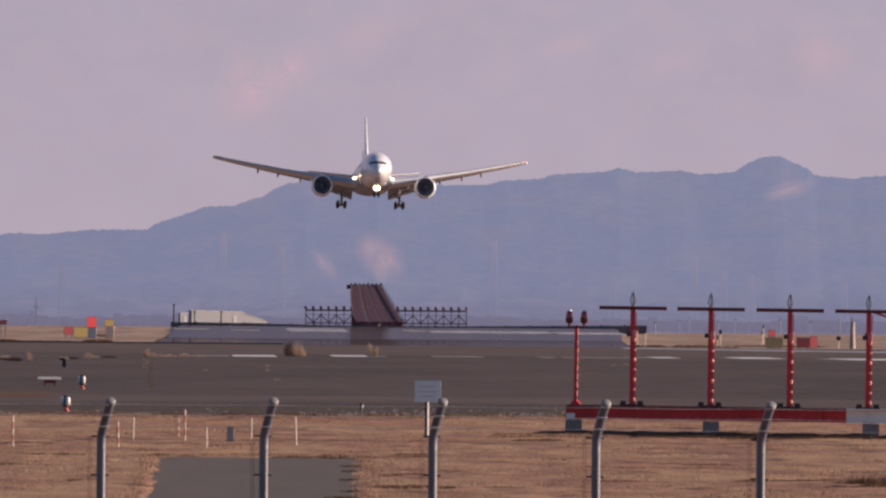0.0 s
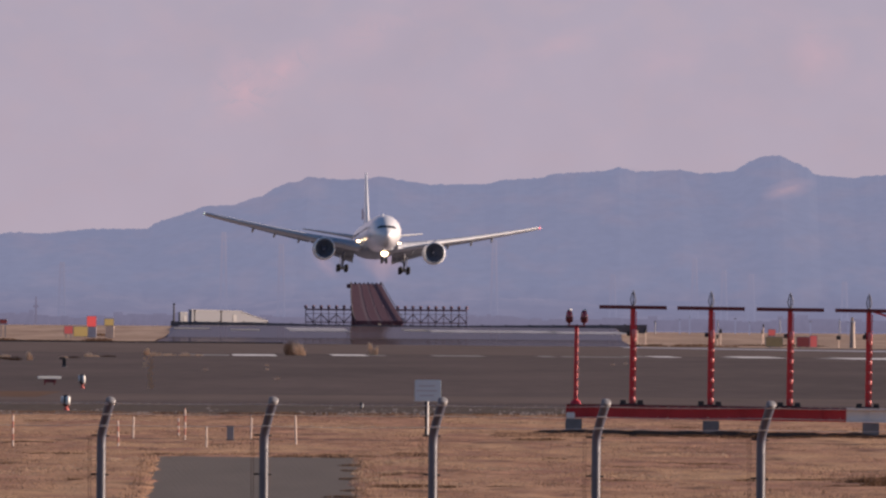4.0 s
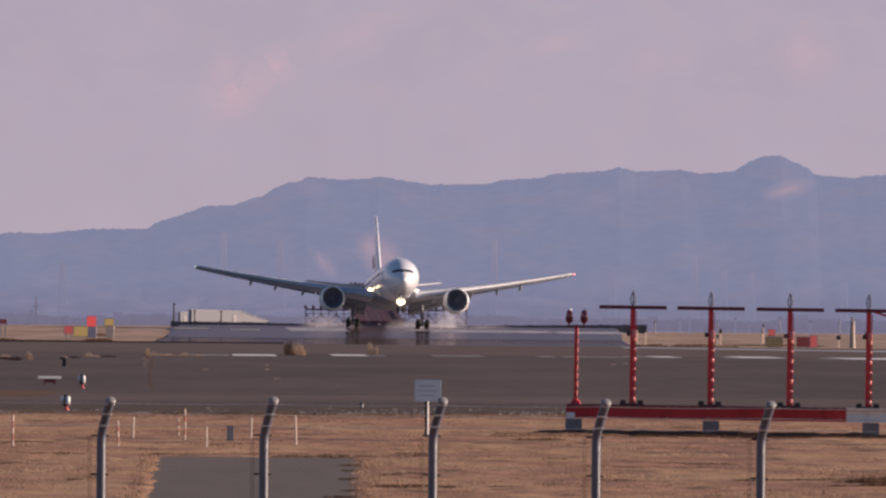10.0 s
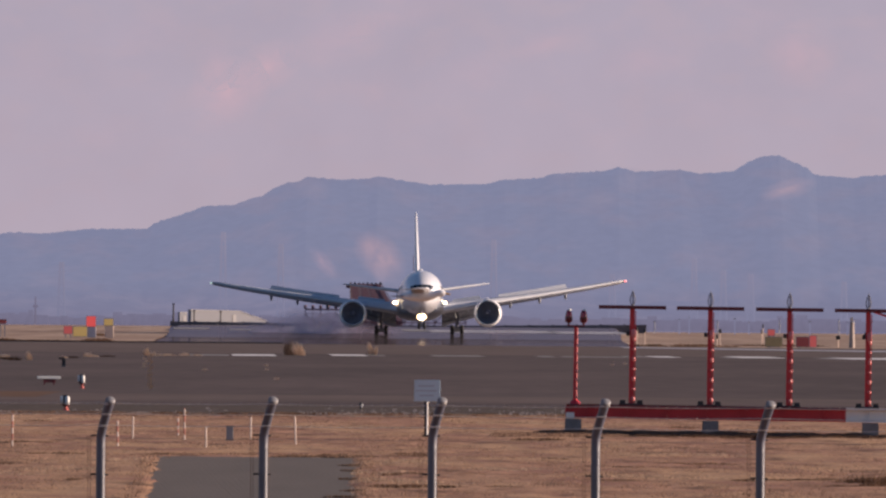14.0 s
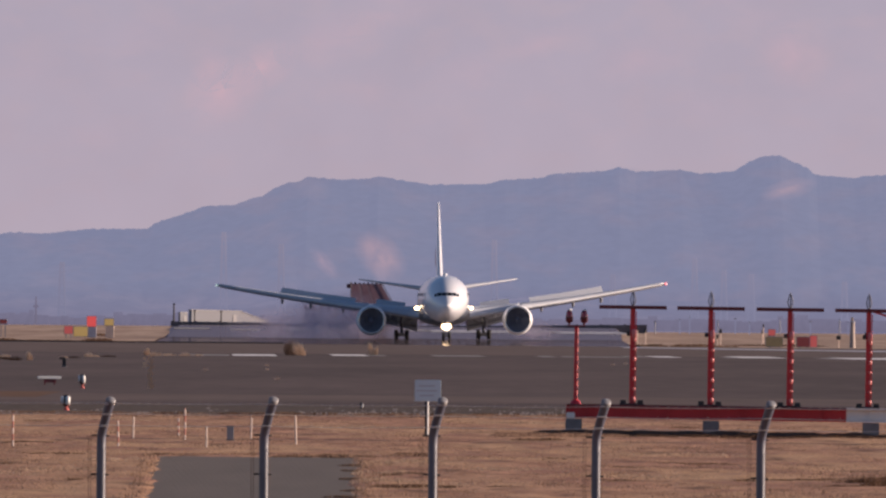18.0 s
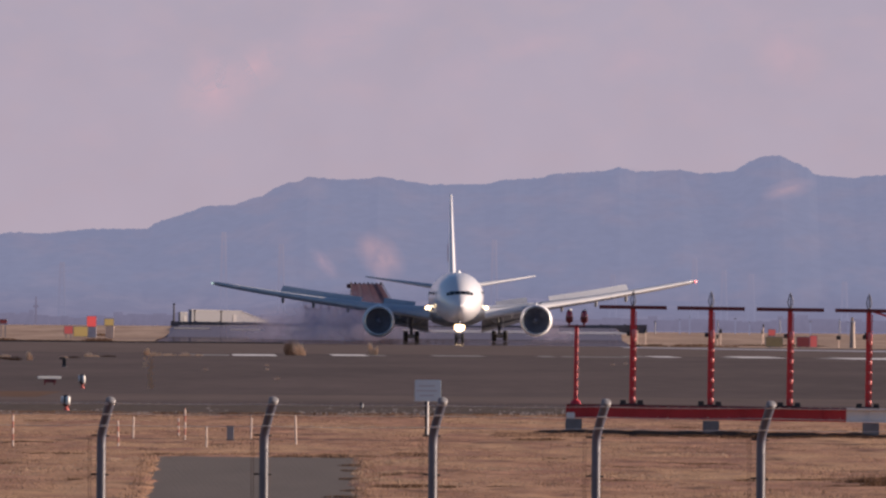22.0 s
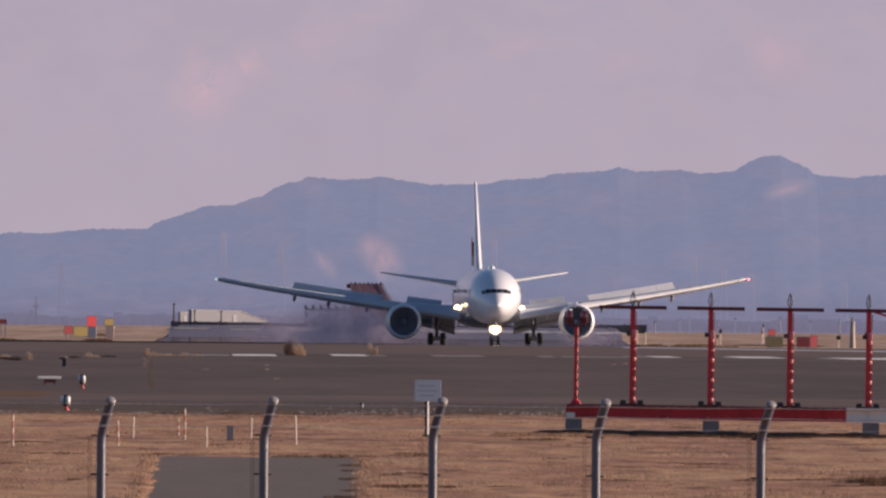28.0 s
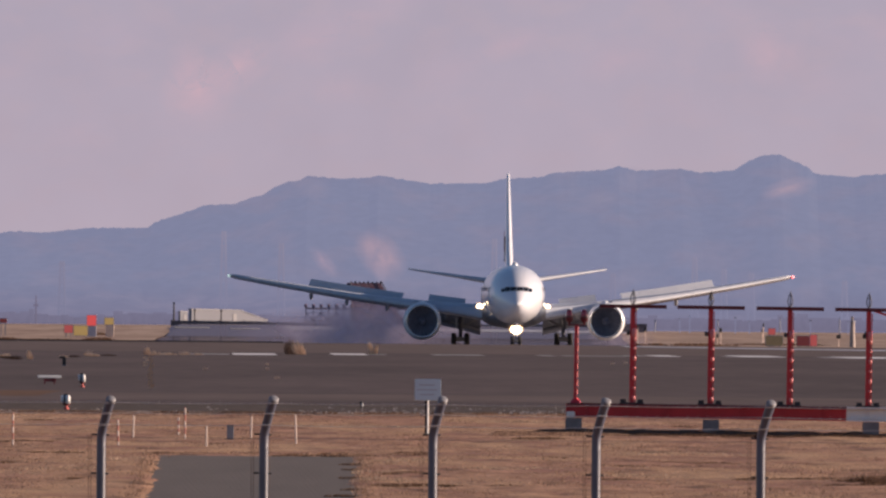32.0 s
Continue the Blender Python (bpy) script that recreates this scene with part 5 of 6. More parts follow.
K = 40
bm = bmesh.new()
rings = []
for s, r, c, q in FUSE:
    rings.append([(math.cos(2 * math.pi * k / K) * r, st(s), c + DROP + math.sin(2 * math.pi * k / K) * q) for k in range(K)])
loft(bm, rings)
fus = part("fuselage", bm, M_SKIN, plane, "white painted fuselage")
bm = bmesh.new()
loft(bm, [[(math.cos(2 * math.pi * k / 24) * w, st(s), 3.15 + DROP + math.sin(2 * math.pi * k / 24) * h) for k in range(24)]
          for s, w, h in ((17.5, 0.8, 0.3), (19.5, 2.6, 0.9), (22, 3.35, 1.25), (28, 3.5, 1.35), (35, 3.4, 1.3), (38.5, 2.4, 0.9), (40.5, 0.7, 0.3))])
part("wing_fairing", bm, M_BELLY, plane, "grey belly fairing")


def nose_patch(xa, xb, za, zb, lift, drop_out=0.0):
    bm = bmesh.new()
    g = []
    for i in range(4):
        row = []
        for j in range(3):
            x = xa + (xb - xa) * i / 3
            z = za + (zb - za) * j / 2 - drop_out * abs(x) ** 2
            s = skin_station(x, z)
            row.append(bm.verts.new((x * (1 + lift * 0.3), st(s) - lift, z + DROP + lift * 0.4)))
        g.append(row)
    for a, b in zip(g, g[1:]):
        for j in range(2):
            bm.faces.new((a[j], b[j], b[j + 1], a[j + 1]))
    return bm


for xa, xb, zb in ((0.03, 0.66, 6.27), (0.71, 1.24, 6.30), (1.29, 1.62, 6.22)):
    for s in (-1, 1):
        part("cockpit_window", nose_patch(s * xa, s * xb, 5.86, zb, 0.03, 0.065), M_GLASSDARK, fus)
for s in (-1, 1):
    for k in range(46):
        y = st(9.5 + k * 0.78)
        if abs(y - st(26)) < 1.0:
            continue
        bm = box(bmesh.new(), (s * 3.05, y, 6.0 + DROP), (0.06, 0.26, 0.38))
        part("cabin_window", bm, M_GLASSDARK, fus)
    for y in (7.4, 19.0, 34.0, 47.2):
        part("cabin_door", bevelled((s * (3.02 if y > 8 else 2.86), st(y), 5.3 + DROP), (0.12, 1.1, 1.9), 0.04), M_SKIN, fus)
part("beacon", lathe(bmesh.new(), [(8.54 + DROP, 0.16), (8.72 + DROP, 0.14), (8.82 + DROP, 0.02)], 12, "Z", (0, st(20), 0)), M_NAVW, fus)
part("antenna_blade", box(bmesh.new(), (0, st(14), 8.75 + DROP), (0.06, 0.5, 0.42)), M_SKIN, fus)
part("antenna_blade", box(bmesh.new(), (0, st(26), 8.75 + DROP), (0.06, 0.5, 0.42)), M_SKIN, fus)


def foil(x, le, chord, z, t, twist=0.0):
    """Aerofoil ring: stations le to le + chord at span x."""
    up = ((0, 0), (0.02, 0.30), (0.10, 0.48), (0.3, 0.58), (0.55, 0.46), (0.8, 0.22), (1.0, 0.02))
    lo = ((0.8, -0.12), (0.55, -0.30), (0.3, -0.40), (0.10, -0.34), (0.02, -0.20))
    return [(x, st(le + chord * u), z + DROP + v * t * chord - twist * u * chord) for u, v in up + lo]


WING = ((2.4, 19.8, 14.6, 3.40, 0.130, 0.03), (6.2, 22.3, 11.4, 3.85, 0.122, 0.04), (10.2, 24.9, 8.6, 4.32, 0.12, 0.05), (17.0, 29.6, 6.3, 5.18, 0.125, 0.07), (24.0, 34.6, 4.4, 6.22, 0.14, 0.105),
        (29.4, 38.6, 2.7, 7.10, 0.16, 0.13), (30.3, 39.9, 1.6, 7.22, 0.13, 0.12))


def wing_at(x):
    for a, b in zip(WING, WING[1:]):
        if x <= b[0]:
            u = (x - a[0]) / (b[0] - a[0])
            return [a[i] + (b[i] - a[i]) * u for i in (1, 2, 3, 4)]
    return WING[-1][1:]


def wing_full(x):
    for a, b in zip(WING, WING[1:]):
        if x <= b[0]:
            u = (x - a[0]) / (b[0] - a[0])
            return [a[i] + (b[i] - a[i]) * u for i in (1, 2, 3, 4, 5)]
    return WING[-1][1:]


WINGS, SPOILERS, GEARS = [], [], []
ROOT = Vector((2.4, st(27), 3.35 + DROP))
for s in (-1, 1):
    root = Vector((s * ROOT.x, ROOT.y, ROOT.z))

    def rel(p, s=s, root=root):
        return Vector((p[0] * s, p[1], p[2])) - root

    bm = bmesh.new()
    spans = sorted({w[0] for w in WING} | {3.5 + 1.5 * k for k in range(18)})
    loft(bm, [[rel(p) for p in foil(x, *wing_full(x))] for x in spans])
    wing = part("wing", bm, M_WING, plane, "grey swept wing with flaps lowered")
    wing.location = root
    WINGS.append((wing, root, s))
    # flaps, hung below the trailing edge
    for xa, xb, depth, ang in ((3.3, 8.9, 0.27, 34), (9.1, 11.2, 0.20, 14), (11.4, 21.8, 0.17, 18)):
        for n, (f0, f1, extra) in enumerate(((0.0, 0.72, 0), (0.74, 1.0, 14))):
            rings = []
            for x in (xa, (xa + xb) / 2, xb):
                le, ch, z, t = wing_at(x)
                c = ch * depth
                a0 = radians(ang)
                y0, z0 = le + ch * 0.90 + c * 0.72 * math.cos(a0) * (f0 > 0), z - 0.20 - c * 0.72 * math.sin(a0) * (f0 > 0)
                a = radians(ang + extra)
                l = c * (f1 - f0)
                tk = 0.10 * c
                rings.append([rel((x, st(y0 + d * l * math.cos(a) + h * tk * math.sin(a)), z0 + DROP - d * l * math.sin(a) + h * tk * math.cos(a)))
                              for d, h in ((0, 0.1), (0.12, 0.75), (0.45, 0.85), (1.0, 0.08), (1.0, -0.05), (0.4, -0.35), (0.1, -0.45))])
            bm = bmesh.new()
            loft(bm, rings)
            part("flap", bm, M_FLAP, wing)
    # leading-edge slats
    for xa, xb in ((3.4, 8.95), (10.5, 15.25), (15.27, 19.33), (19.35, 23.43), (23.45, 29.5)):
        rings = []
        for x in (xa, xa + (xb - xa) / 3, xa + (xb - xa) * 2 / 3, xb):
            le, ch, z, t = wing_at(x)
            c = ch * 0.115
            rings.append([rel((x, st(le - c * 0.75 + d * c), z + DROP - 0.032 * ch + h * 1.3 * c)) for d, h in
                          ((0, 0), (0.15, 0.22), (0.5, 0.42), (1.0, 0.52), (0.6, 0.25), (0.3, -0.02), (0.1, -0.12))])
        bm = bmesh.new()
        loft(bm, rings)
        part("slat", bm, M_WING, wing)
    # flap-track fairings
    for x in (7.0, 13.3, 17.6, 21.4):
        le, ch, z, t = wing_at(x)
        bm = bmesh.new()
        a = radians(14)
        loft(bm, [[rel((x + math.cos(2 * math.pi * k / 10) * r * 0.6, st(le + ch * (0.55 + u)), z + DROP - 0.42 - 0.9 * u + math.sin(2 * math.pi * k / 10) * r))
                   for k in range(10)] for u, r in ((0, 0.06), (0.15, 0.28), (0.35, 0.36), (0.55, 0.3), (0.78, 0.06))])
        part("track_fairing", bm, M_BELLY, wing)
    # spoilers, hinged on the upper skin
    for xa, xb in ((5.2, 7.14), (7.16, 9.1), (11.9, 13.86), (13.88, 15.84), (15.86, 17.82), (17.84, 19.80), (19.82, 21.8)):
        pts = []
        for x in (xa, xb):
            le, ch, z, t = wing_at(x)
            pts.append(rel((x, st(le + ch * 0.68), z + DROP + 0.30 * t * ch - 0.04 * ch)))
        o = pts[0] if s > 0 else pts[1]
        e = pts[1] if s > 0 else pts[0]
        ax = (e - o).normalized()
        up = Vector((0, 0, 1))
        back = up.cross(ax).normalized()
        if back.y < 0:
            back = -back
        nz = ax.cross(back).normalized()
        m = Matrix((ax, back, nz)).transposed().to_4x4()
        m.translation = o
        ch = wing_at((xa + xb) / 2)[1]
        c = 1.45 if xa < 10 else 1.15
        bm = box(bmesh.new(), ((e - o).length / 2, c / 2, 0.02), ((e - o).length, c, 0.05))
        sp = part("spoiler", bm, M_WING, wing)
        SPOILERS.append((sp, m @ pose(0, 0, 0, -8, 0, 0), m))
    # wing-tip lamp
    tip = rel((30.2, st(39.6), 7.12 + DROP))
    part("tip_lamp", lathe(bmesh.new(), [(-0.25, 0.02), (-0.15, 0.12), (0.2, 0.16), (0.5, 0.05)], 10, "Y", tip), M_NAVR if s > 0 else M_NAVW, wing)
    # engine
    ex, ez = s * 9.75, 2.62 + DROP
    e = part("engine_nacelle", lathe(bmesh.new(), [(17.62, 1.78), (18.1, 1.93), (19.2, 2.02), (21.0, 1.98), (22.6, 1.78), (23.6, 1.58), (23.6, 1.50), (22.4, 1.5)], 36, "Y",
                                     (ex, st(0), ez)), M_NAC, plane, "pale engine nacelle")
    part("inlet_lip", lathe(bmesh.new(), [(17.9, 1.58), (17.55, 1.60), (17.40, 1.68), (17.44, 1.76), (17.62, 1.765)], 36, "Y", (ex, st(0), ez)), M_LIP, e, "polished metal inlet lip")
    part("inlet_duct", lathe(bmesh.new(), [(17.9, 1.575), (18.4, 1.56), (19.05, 1.56)], 36, "Y", (ex, st(0), ez)), M_DUCT, e)
    part("fan_disc", lathe(bmesh.new(), [(19.0, 1.56), (19.02, 0.0)], 36, "Y", (ex, st(0), ez)), M_FAN, e)
    for k in range(22):
        bm = bmesh.new()
        a = 2 * math.pi * k / 22
        v = []
        for r, w, tw in ((0.42, 0.05, 0.15), (1.0, 0.10, 0.12), (1.52, 0.13, 0.06)):
            for q in (-1, 1):
                b = a + q * w / r * 0.9
                v.append(bm.verts.new((ex + math.cos(b) * r, st(18.86 + q * tw), ez + math.sin(b) * r)))
        bm.faces.new((v[0], v[1], v[3], v[2]))
        bm.faces.new((v[2], v[3], v[5], v[4]))
        part("fan_blade", bm, M_FAN, e)
    part("spinner", lathe(bmesh.new(), [(18.2, 0.01), (18.4, 0.18), (18.7, 0.36), (18.9, 0.45)], 20, "Y", (ex, st(0), ez)), M_FAN, e)
    part("core_nozzle", lathe(bmesh.new(), [(22.6, 1.1), (24.2, 0.85), (25.4, 0.6), (25.4, 0.5)], 24, "Y", (ex, st(0), ez)), M_FAN, e)
    bm = bmesh.new()
    loft(bm, [[(ex - w, st(y), z0), (ex + w, st(y), z0), (ex + w, st(y), z1), (ex - w, st(y), z1)] for y, w, z0, z1 in
              ((18.6, 0.08, ez + 1.8, ez + 1.98), (20.5, 0.22, ez + 1.5, ez + 2.15), (24.5, 0.25, ez + 0.9, ez + 2.0), (28.0, 0.15, ez + 1.1, ez + 1.8))])
    part("pylon", bm, M_NAC, e)
    part("strake", box(bmesh.new(), (ex - s * 1.35, st(19.4), ez + 1.5), (0.06, 1.2, 0.5)), M_NAC, e)
    # stabiliser
    bm = bmesh.new()
    loft(bm, [[(p[0] * s, p[1], p[2]) for p in foil(*w)] for w in ((0.6, 53.0, 7.6, 6.55, 0.10), (5.0, 56.6, 5.0, 7.25, 0.09), (10.4, 60.6, 2.6, 8.08, 0.08), (10.75, 61.2, 1.9, 8.13, 0.07))])
    part("stabiliser", bm, M_WING, plane, "grey horizontal stabiliser")
    # wing-root landing lamps in their housing
    h = part("lamp_housing", lathe(bmesh.new(), [(20.60, 0.30), (20.68, 0.36), (21.4, 0.40), (22.2, 0.2)], 16, "Y", (s * 3.62, st(0), 4.12 + DROP)), M_FAN, plane, "dark lamp recess at the wing root")
    lamp = part("landing_lamp", lathe(bmesh.new(), [(20.50, 0.0), (20.54, 0.20), (20.60, 0.31 if s < 0 else 0.22)], 16, "Y", (s * 3.62, st(0), 4.12 + DROP)), M_LAMP, h, "glowing warm landing lamp")
    part("lamp_halo", lathe(bmesh.new(), [(20.60, 0.34 if s < 0 else 0.23), (20.58, 0.38 if s < 0 else 0.27), (20.64, 0.41 if s < 0 else 0.30)], 16, "Y", (s * 3.62, st(0), 4.12 + DROP)), M_HALO, lamp)
    part("runway_lamp", lathe(bmesh.new(), [(18.75, 0.0), (18.80, 0.13), (18.86, 0.15)], 12, "Y", (s * 3.14, st(0), 4.40 + DROP)), M_LAMP2, h, "small glowing lamp")
    # main gear
    g = part("main_gear", tube(bmesh.new(), [(s * 5.3, st(31.6), 3.6), (s * 5.45, st(31.9), 2.4), (s * 5.5, st(32), 0.75)], [0.30, 0.24, 0.19], 12), M_GALV, plane, "grey main landing gear strut")
    part("truck_beam", tube(bmesh.new(), [(s * 5.5, st(30.3), 0.67), (s * 5.5, st(33.7), 0.67)], 0.17, 10), M_GREY, g)
    part("side_brace", tube(bmesh.new(), [(s * 5.45, st(31.9), 1.9), (s * 3.5, st(31.6), 2.9)], 0.10, 8), M_GREY, g)
    part("drag_brace", tube(bmesh.new(), [(s * 5.45, st(31.9), 1.8), (s * 5.2, st(29.6), 3.2)], 0.10, 8), M_GREY, g)
    part("gear_door", box(bmesh.new(), (s * 5.95, st(31.8), 2.2), (0.07, 1.9, 1.6)), M_SKIN, g)
    for dy in (-1.45, 0.0, 1.45):
        for q in (-1, 1):
            w = part("wheel", lathe(bmesh.new(), [(-0.25, 0.28), (-0.26, 0.52), (-0.20, 0.64), (0.0, 0.67), (0.20, 0.64), (0.26, 0.52), (0.25, 0.28)], 22, "X",
                                    (s * 5.5 + q * 0.70, st(32 + dy), 0.67)), M_TYRE, g, "black tyre")
        part("axle", tube(bmesh.new(), [(s * 5.5 - 0.75, st(32 + dy), 0.67), (s * 5.5 + 0.75, st(32 + dy), 0.67)], 0.24, 12), M_GREY, g)
    GEARS.append((g, -0.7))

# fin with rudder
bm = bmesh.new()


def fin_ring(z, le, chord, t):
    up = ((0, 0), (0.04, 0.32), (0.2, 0.5), (0.5, 0.42), (0.8, 0.18), (1.0, 0.02))
    return [(v * t * chord, st(le + chord * u), z + DROP) for u, v in up] + [(-v * t * chord, st(le + chord * u), z + DROP) for u, v in up[-2:0:-1]]


loft(bm, [fin_ring(*f) for f in ((8.0, 46.0, 13.0, 0.05), (8.9, 49.2, 10.2, 0.085), (13.5, 53.7, 7.0, 0.085), (18.3, 58.4, 3.9, 0.085), (18.52, 59.0, 3.0, 0.05))])
fin = part("fin", bm, M_SKIN, plane, "tall white tail fin")
for s in (-1, 1):
    bm = bmesh.new()
    a = [bm.verts.new((s * 0.44, st(y), z + DROP)) for y, z in ((56.6, 10.0), (59.2, 10.0), (59.8, 11.8), (57.6, 12.2))]
    a += [bm.verts.new((s * 0.40, st(y), z + DROP)) for y, z in ((56.6, 10.0), (59.2, 10.0), (59.8, 11.8), (57.6, 12.2))]
    for f in ((0, 1, 2, 3), (4, 7, 6, 5), (0, 4, 5, 1), (1, 5, 6, 2), (2, 6, 7, 3), (3, 7, 4, 0)):
        bm.faces.new([a[i] for i in f])
    part("emblem", bm, M_EMBLEM, fin, "plain red emblem panel")
# rudder: its lower half swings to steer on the runway
rud = part("rudder", loft(bmesh.new(), [[(-0.17, 0, z), (0.17, 0, z), (0.03, c, z), (-0.03, c, z)] for z, c in ((0.0, 2.9), (1.4, 2.6), (2.7, 2.4))], smooth=False),
           M_RUDDER, fin, "lower rudder panel, greyed to look shaded")
rud.matrix_basis = pose(0, st(57.2), 8.9)
for s in (-1, 1):
    part("emblem", box(bmesh.new(), (s * 0.07, 1.98, 1.95), (0.07, 0.75, 1.35)), M_EMBLEM, rud, "plain red emblem panel")
part("antenna_dome", lathe(bmesh.new(), [(8.45, 0.34), (8.62, 0.33), (8.82, 0.24), (8.92, 0.02)], 16, "Z", (0, st(14), 0)), M_SKIN, fus, "white rounded antenna dome")
part("tail_cone", lathe(bmesh.new(), [(63.2, 0.35), (63.7, 0.2), (63.72, 0.0)], 14, "Y", (0, st(0), 7.2 + DROP)), M_FAN, fus)

# nose gear
g = part("nose_gear", tube(bmesh.new(), [(0, st(6.4), 2.9), (0, st(6.0), 0.53)], [0.17, 0.12], 12), M_GALV, plane, "grey nose landing gear strut")
for q in (-1, 1):
    part("wheel", lathe(bmesh.new(), [(-0.18, 0.22), (-0.19, 0.42), (-0.14, 0.52), (0, 0.535), (0.14, 0.52), (0.19, 0.42), (0.18, 0.22)], 20, "X", (q * 0.40, st(6.0), 0.535)), M_TYRE, g, "black tyre")
    part("gear_door", box(bmesh.new(), (q * 0.62, st(7.6), 1.9), (0.05, 2.2, 0.9)), M_SKIN, g)
    part("landing_lamp", lathe(bmesh.new(), [(5.55, 0.0), (5.60, 0.32), (5.68, 0.34)], 16, "Y", (q * 0.22, st(0), 1.76)), M_LAMP, g, "glowing warm landing lamp")
    part("lamp_halo", lathe(bmesh.new(), [(5.68, 0.34), (5.66, 0.40), (5.72, 0.43)], 16, "Y", (q * 0.31, st(0), 1.78)), M_HALO, g)
    # dark cup added behind each lamp to keep its light off the fuselage
    part("lamp_baffle", lathe(bmesh.new(), [(5.46, 0.40), (5.66, 0.41), (5.95, 0.25), (6.02, 0.0)], 16, "Y", (q * 0.31, st(0), 1.78)), M_DARK, g, "dark cup added to hold back the lamp's light")
    part("taxi_lamp", lathe(bmesh.new(), [(5.60, 0.0), (5.64, 0.14), (5.70, 0.15)], 12, "Y", (q * 0.15, st(0), 1.36)), M_LAMP2, g, "small glowing taxi lamp")
# plate added to block lamp light that would reach the chin
part("lamp_hood", bevelled((0, st(4.85), 2.20), (1.5, 2.1, 0.05), 0.015, 1), M_DARK, g, "dark plate added to shield the chin from the landing lamps")
part("axle", tube(bmesh.new(), [(-0.45, st(6.0), 0.535), (0.45, st(6.0), 0.535)], 0.16, 12), M_GREY, g)
part("drag_brace", tube(bmesh.new(), [(0, st(6.1), 1.2), (0, st(8.2), 2.7)], 0.08, 8), M_GREY, g)
GEARS.append((g, -0.25))


# ------------------------------------------------------------ gulls
def gull(label):
    """A gull that flies towards +x; origin in its body."""
    b = thing("gull", pose(0, 0, 0), label, "bird", "flying gulls")
    prof = ((-0.22, 0.012), (-0.17, 0.035), (-0.08, 0.062), (0.02, 0.074), (0.10, 0.066), (0.17, 0.048), (0.21, 0.040), (0.25, 0.042), (0.285, 0.034), (0.305, 0.014))
    body = part("body", loft(bmesh.new(), [[(x, math.cos(2 * math.pi * k / 12) * r, math.sin(2 * math.pi * k / 12) * r * 0.92 + 0.02 * (x > 0.18)) for k in range(12)] for x, r in prof]),
                M_BIRD, b, "white feathered body")
    part("bill", loft(bmesh.new(), [[(0.30, d * 0.011, 0.018 + e * 0.013) for d, e in ((-1, -1), (1, -1), (1, 1), (-1, 1))],
                                    [(0.355, d * 0.004, 0.008 + e * 0.006) for d, e in ((-1, -1), (1, -1), (1, 1), (-1, 1))]]), M_BILL, body)
    part("tail", loft(bmesh.new(), [[(-0.17, -0.03, 0.01), (-0.17, 0.03, 0.01), (-0.17, 0.03, -0.012), (-0.17, -0.03, -0.012)],
                                    [(-0.31, -0.075, 0.008), (-0.31, 0.075, 0.008), (-0.31, 0.075, -0.002), (-0.31, -0.075, -0.002)]]), M_BIRDG, b, "grey tail")
    wings = []
    for s in (-1, 1):
        def ring(y, x0, x1, z, t):
            return [(x0, s * y, z), ((x0 + x1 * 2) / 3, s * y, z + t), (x1, s * y, z + t * 0.4), (x1 + 0.005, s * y, z), ((x0 + x1) / 2, s * y, z - t * 0.3)]
        w = part("wing", loft(bmesh.new(), [ring(0.0, -0.08, 0.11, 0, 0.022), ring(0.13, -0.07, 0.14, 0.02, 0.018), ring(0.24, -0.10, 0.11, 0.03, 0.012), ring(0.31, -0.15, 0.03, 0.02, 0.009)]),
                 M_BIRDG, b, "grey wing")
        part("wing_tip", loft(bmesh.new(), [ring(0.31, -0.15, 0.03, 0.02, 0.009), ring(0.40, -0.18, -0.04, 0.005, 0.006), ring(0.46, -0.23, -0.17, 0.0, 0.003)]), M_BIRDD, w, "black wing tip")
        part("wing_edge", loft(bmesh.new(), [[(p[0] * 0.15 + 0.85 * 0.11, p[1], p[2] + 0.003) for p in ring(0.0, -0.08, 0.115, 0, 0.022)],
                                             [(p[0] * 0.15 + 0.85 * 0.14, p[1], p[2] + 0.003) for p in ring(0.13, -0.07, 0.145, 0.02, 0.02)],
                                             [(p[0] * 0.15 + 0.85 * 0.11, p[1], p[2] + 0.003) for p in ring(0.24, -0.10, 0.115, 0.03, 0.014)]]), M_BIRD, w, "white leading edge")
        wings.append((w, s))
    return b, wings


gull_a = gull("white and grey gull flying low past the fence")
gull_b = gull("white and grey gull climbing past the fence")


def dust_mat(name, color, amount, seed):
    m = cloud_mat(name, (*color, 1), amount, seed)
    n, l = m.node_tree.nodes, m.node_tree.links
    d, t, both = n.new("ShaderNodeBsdfDiffuse"), n.new("ShaderNodeBsdfTranslucent"), n.new("ShaderNodeMixShader")
    d.inputs[0].default_value = t.inputs[0].default_value = (*color, 1)
    l.new(d.outputs[0], both.inputs[1])
    l.new(t.outputs[0], both.inputs[2])
    l.new(both.outputs[0], n["Mix Shader"].inputs[2])
    n.remove(n["Emission"])
    return m


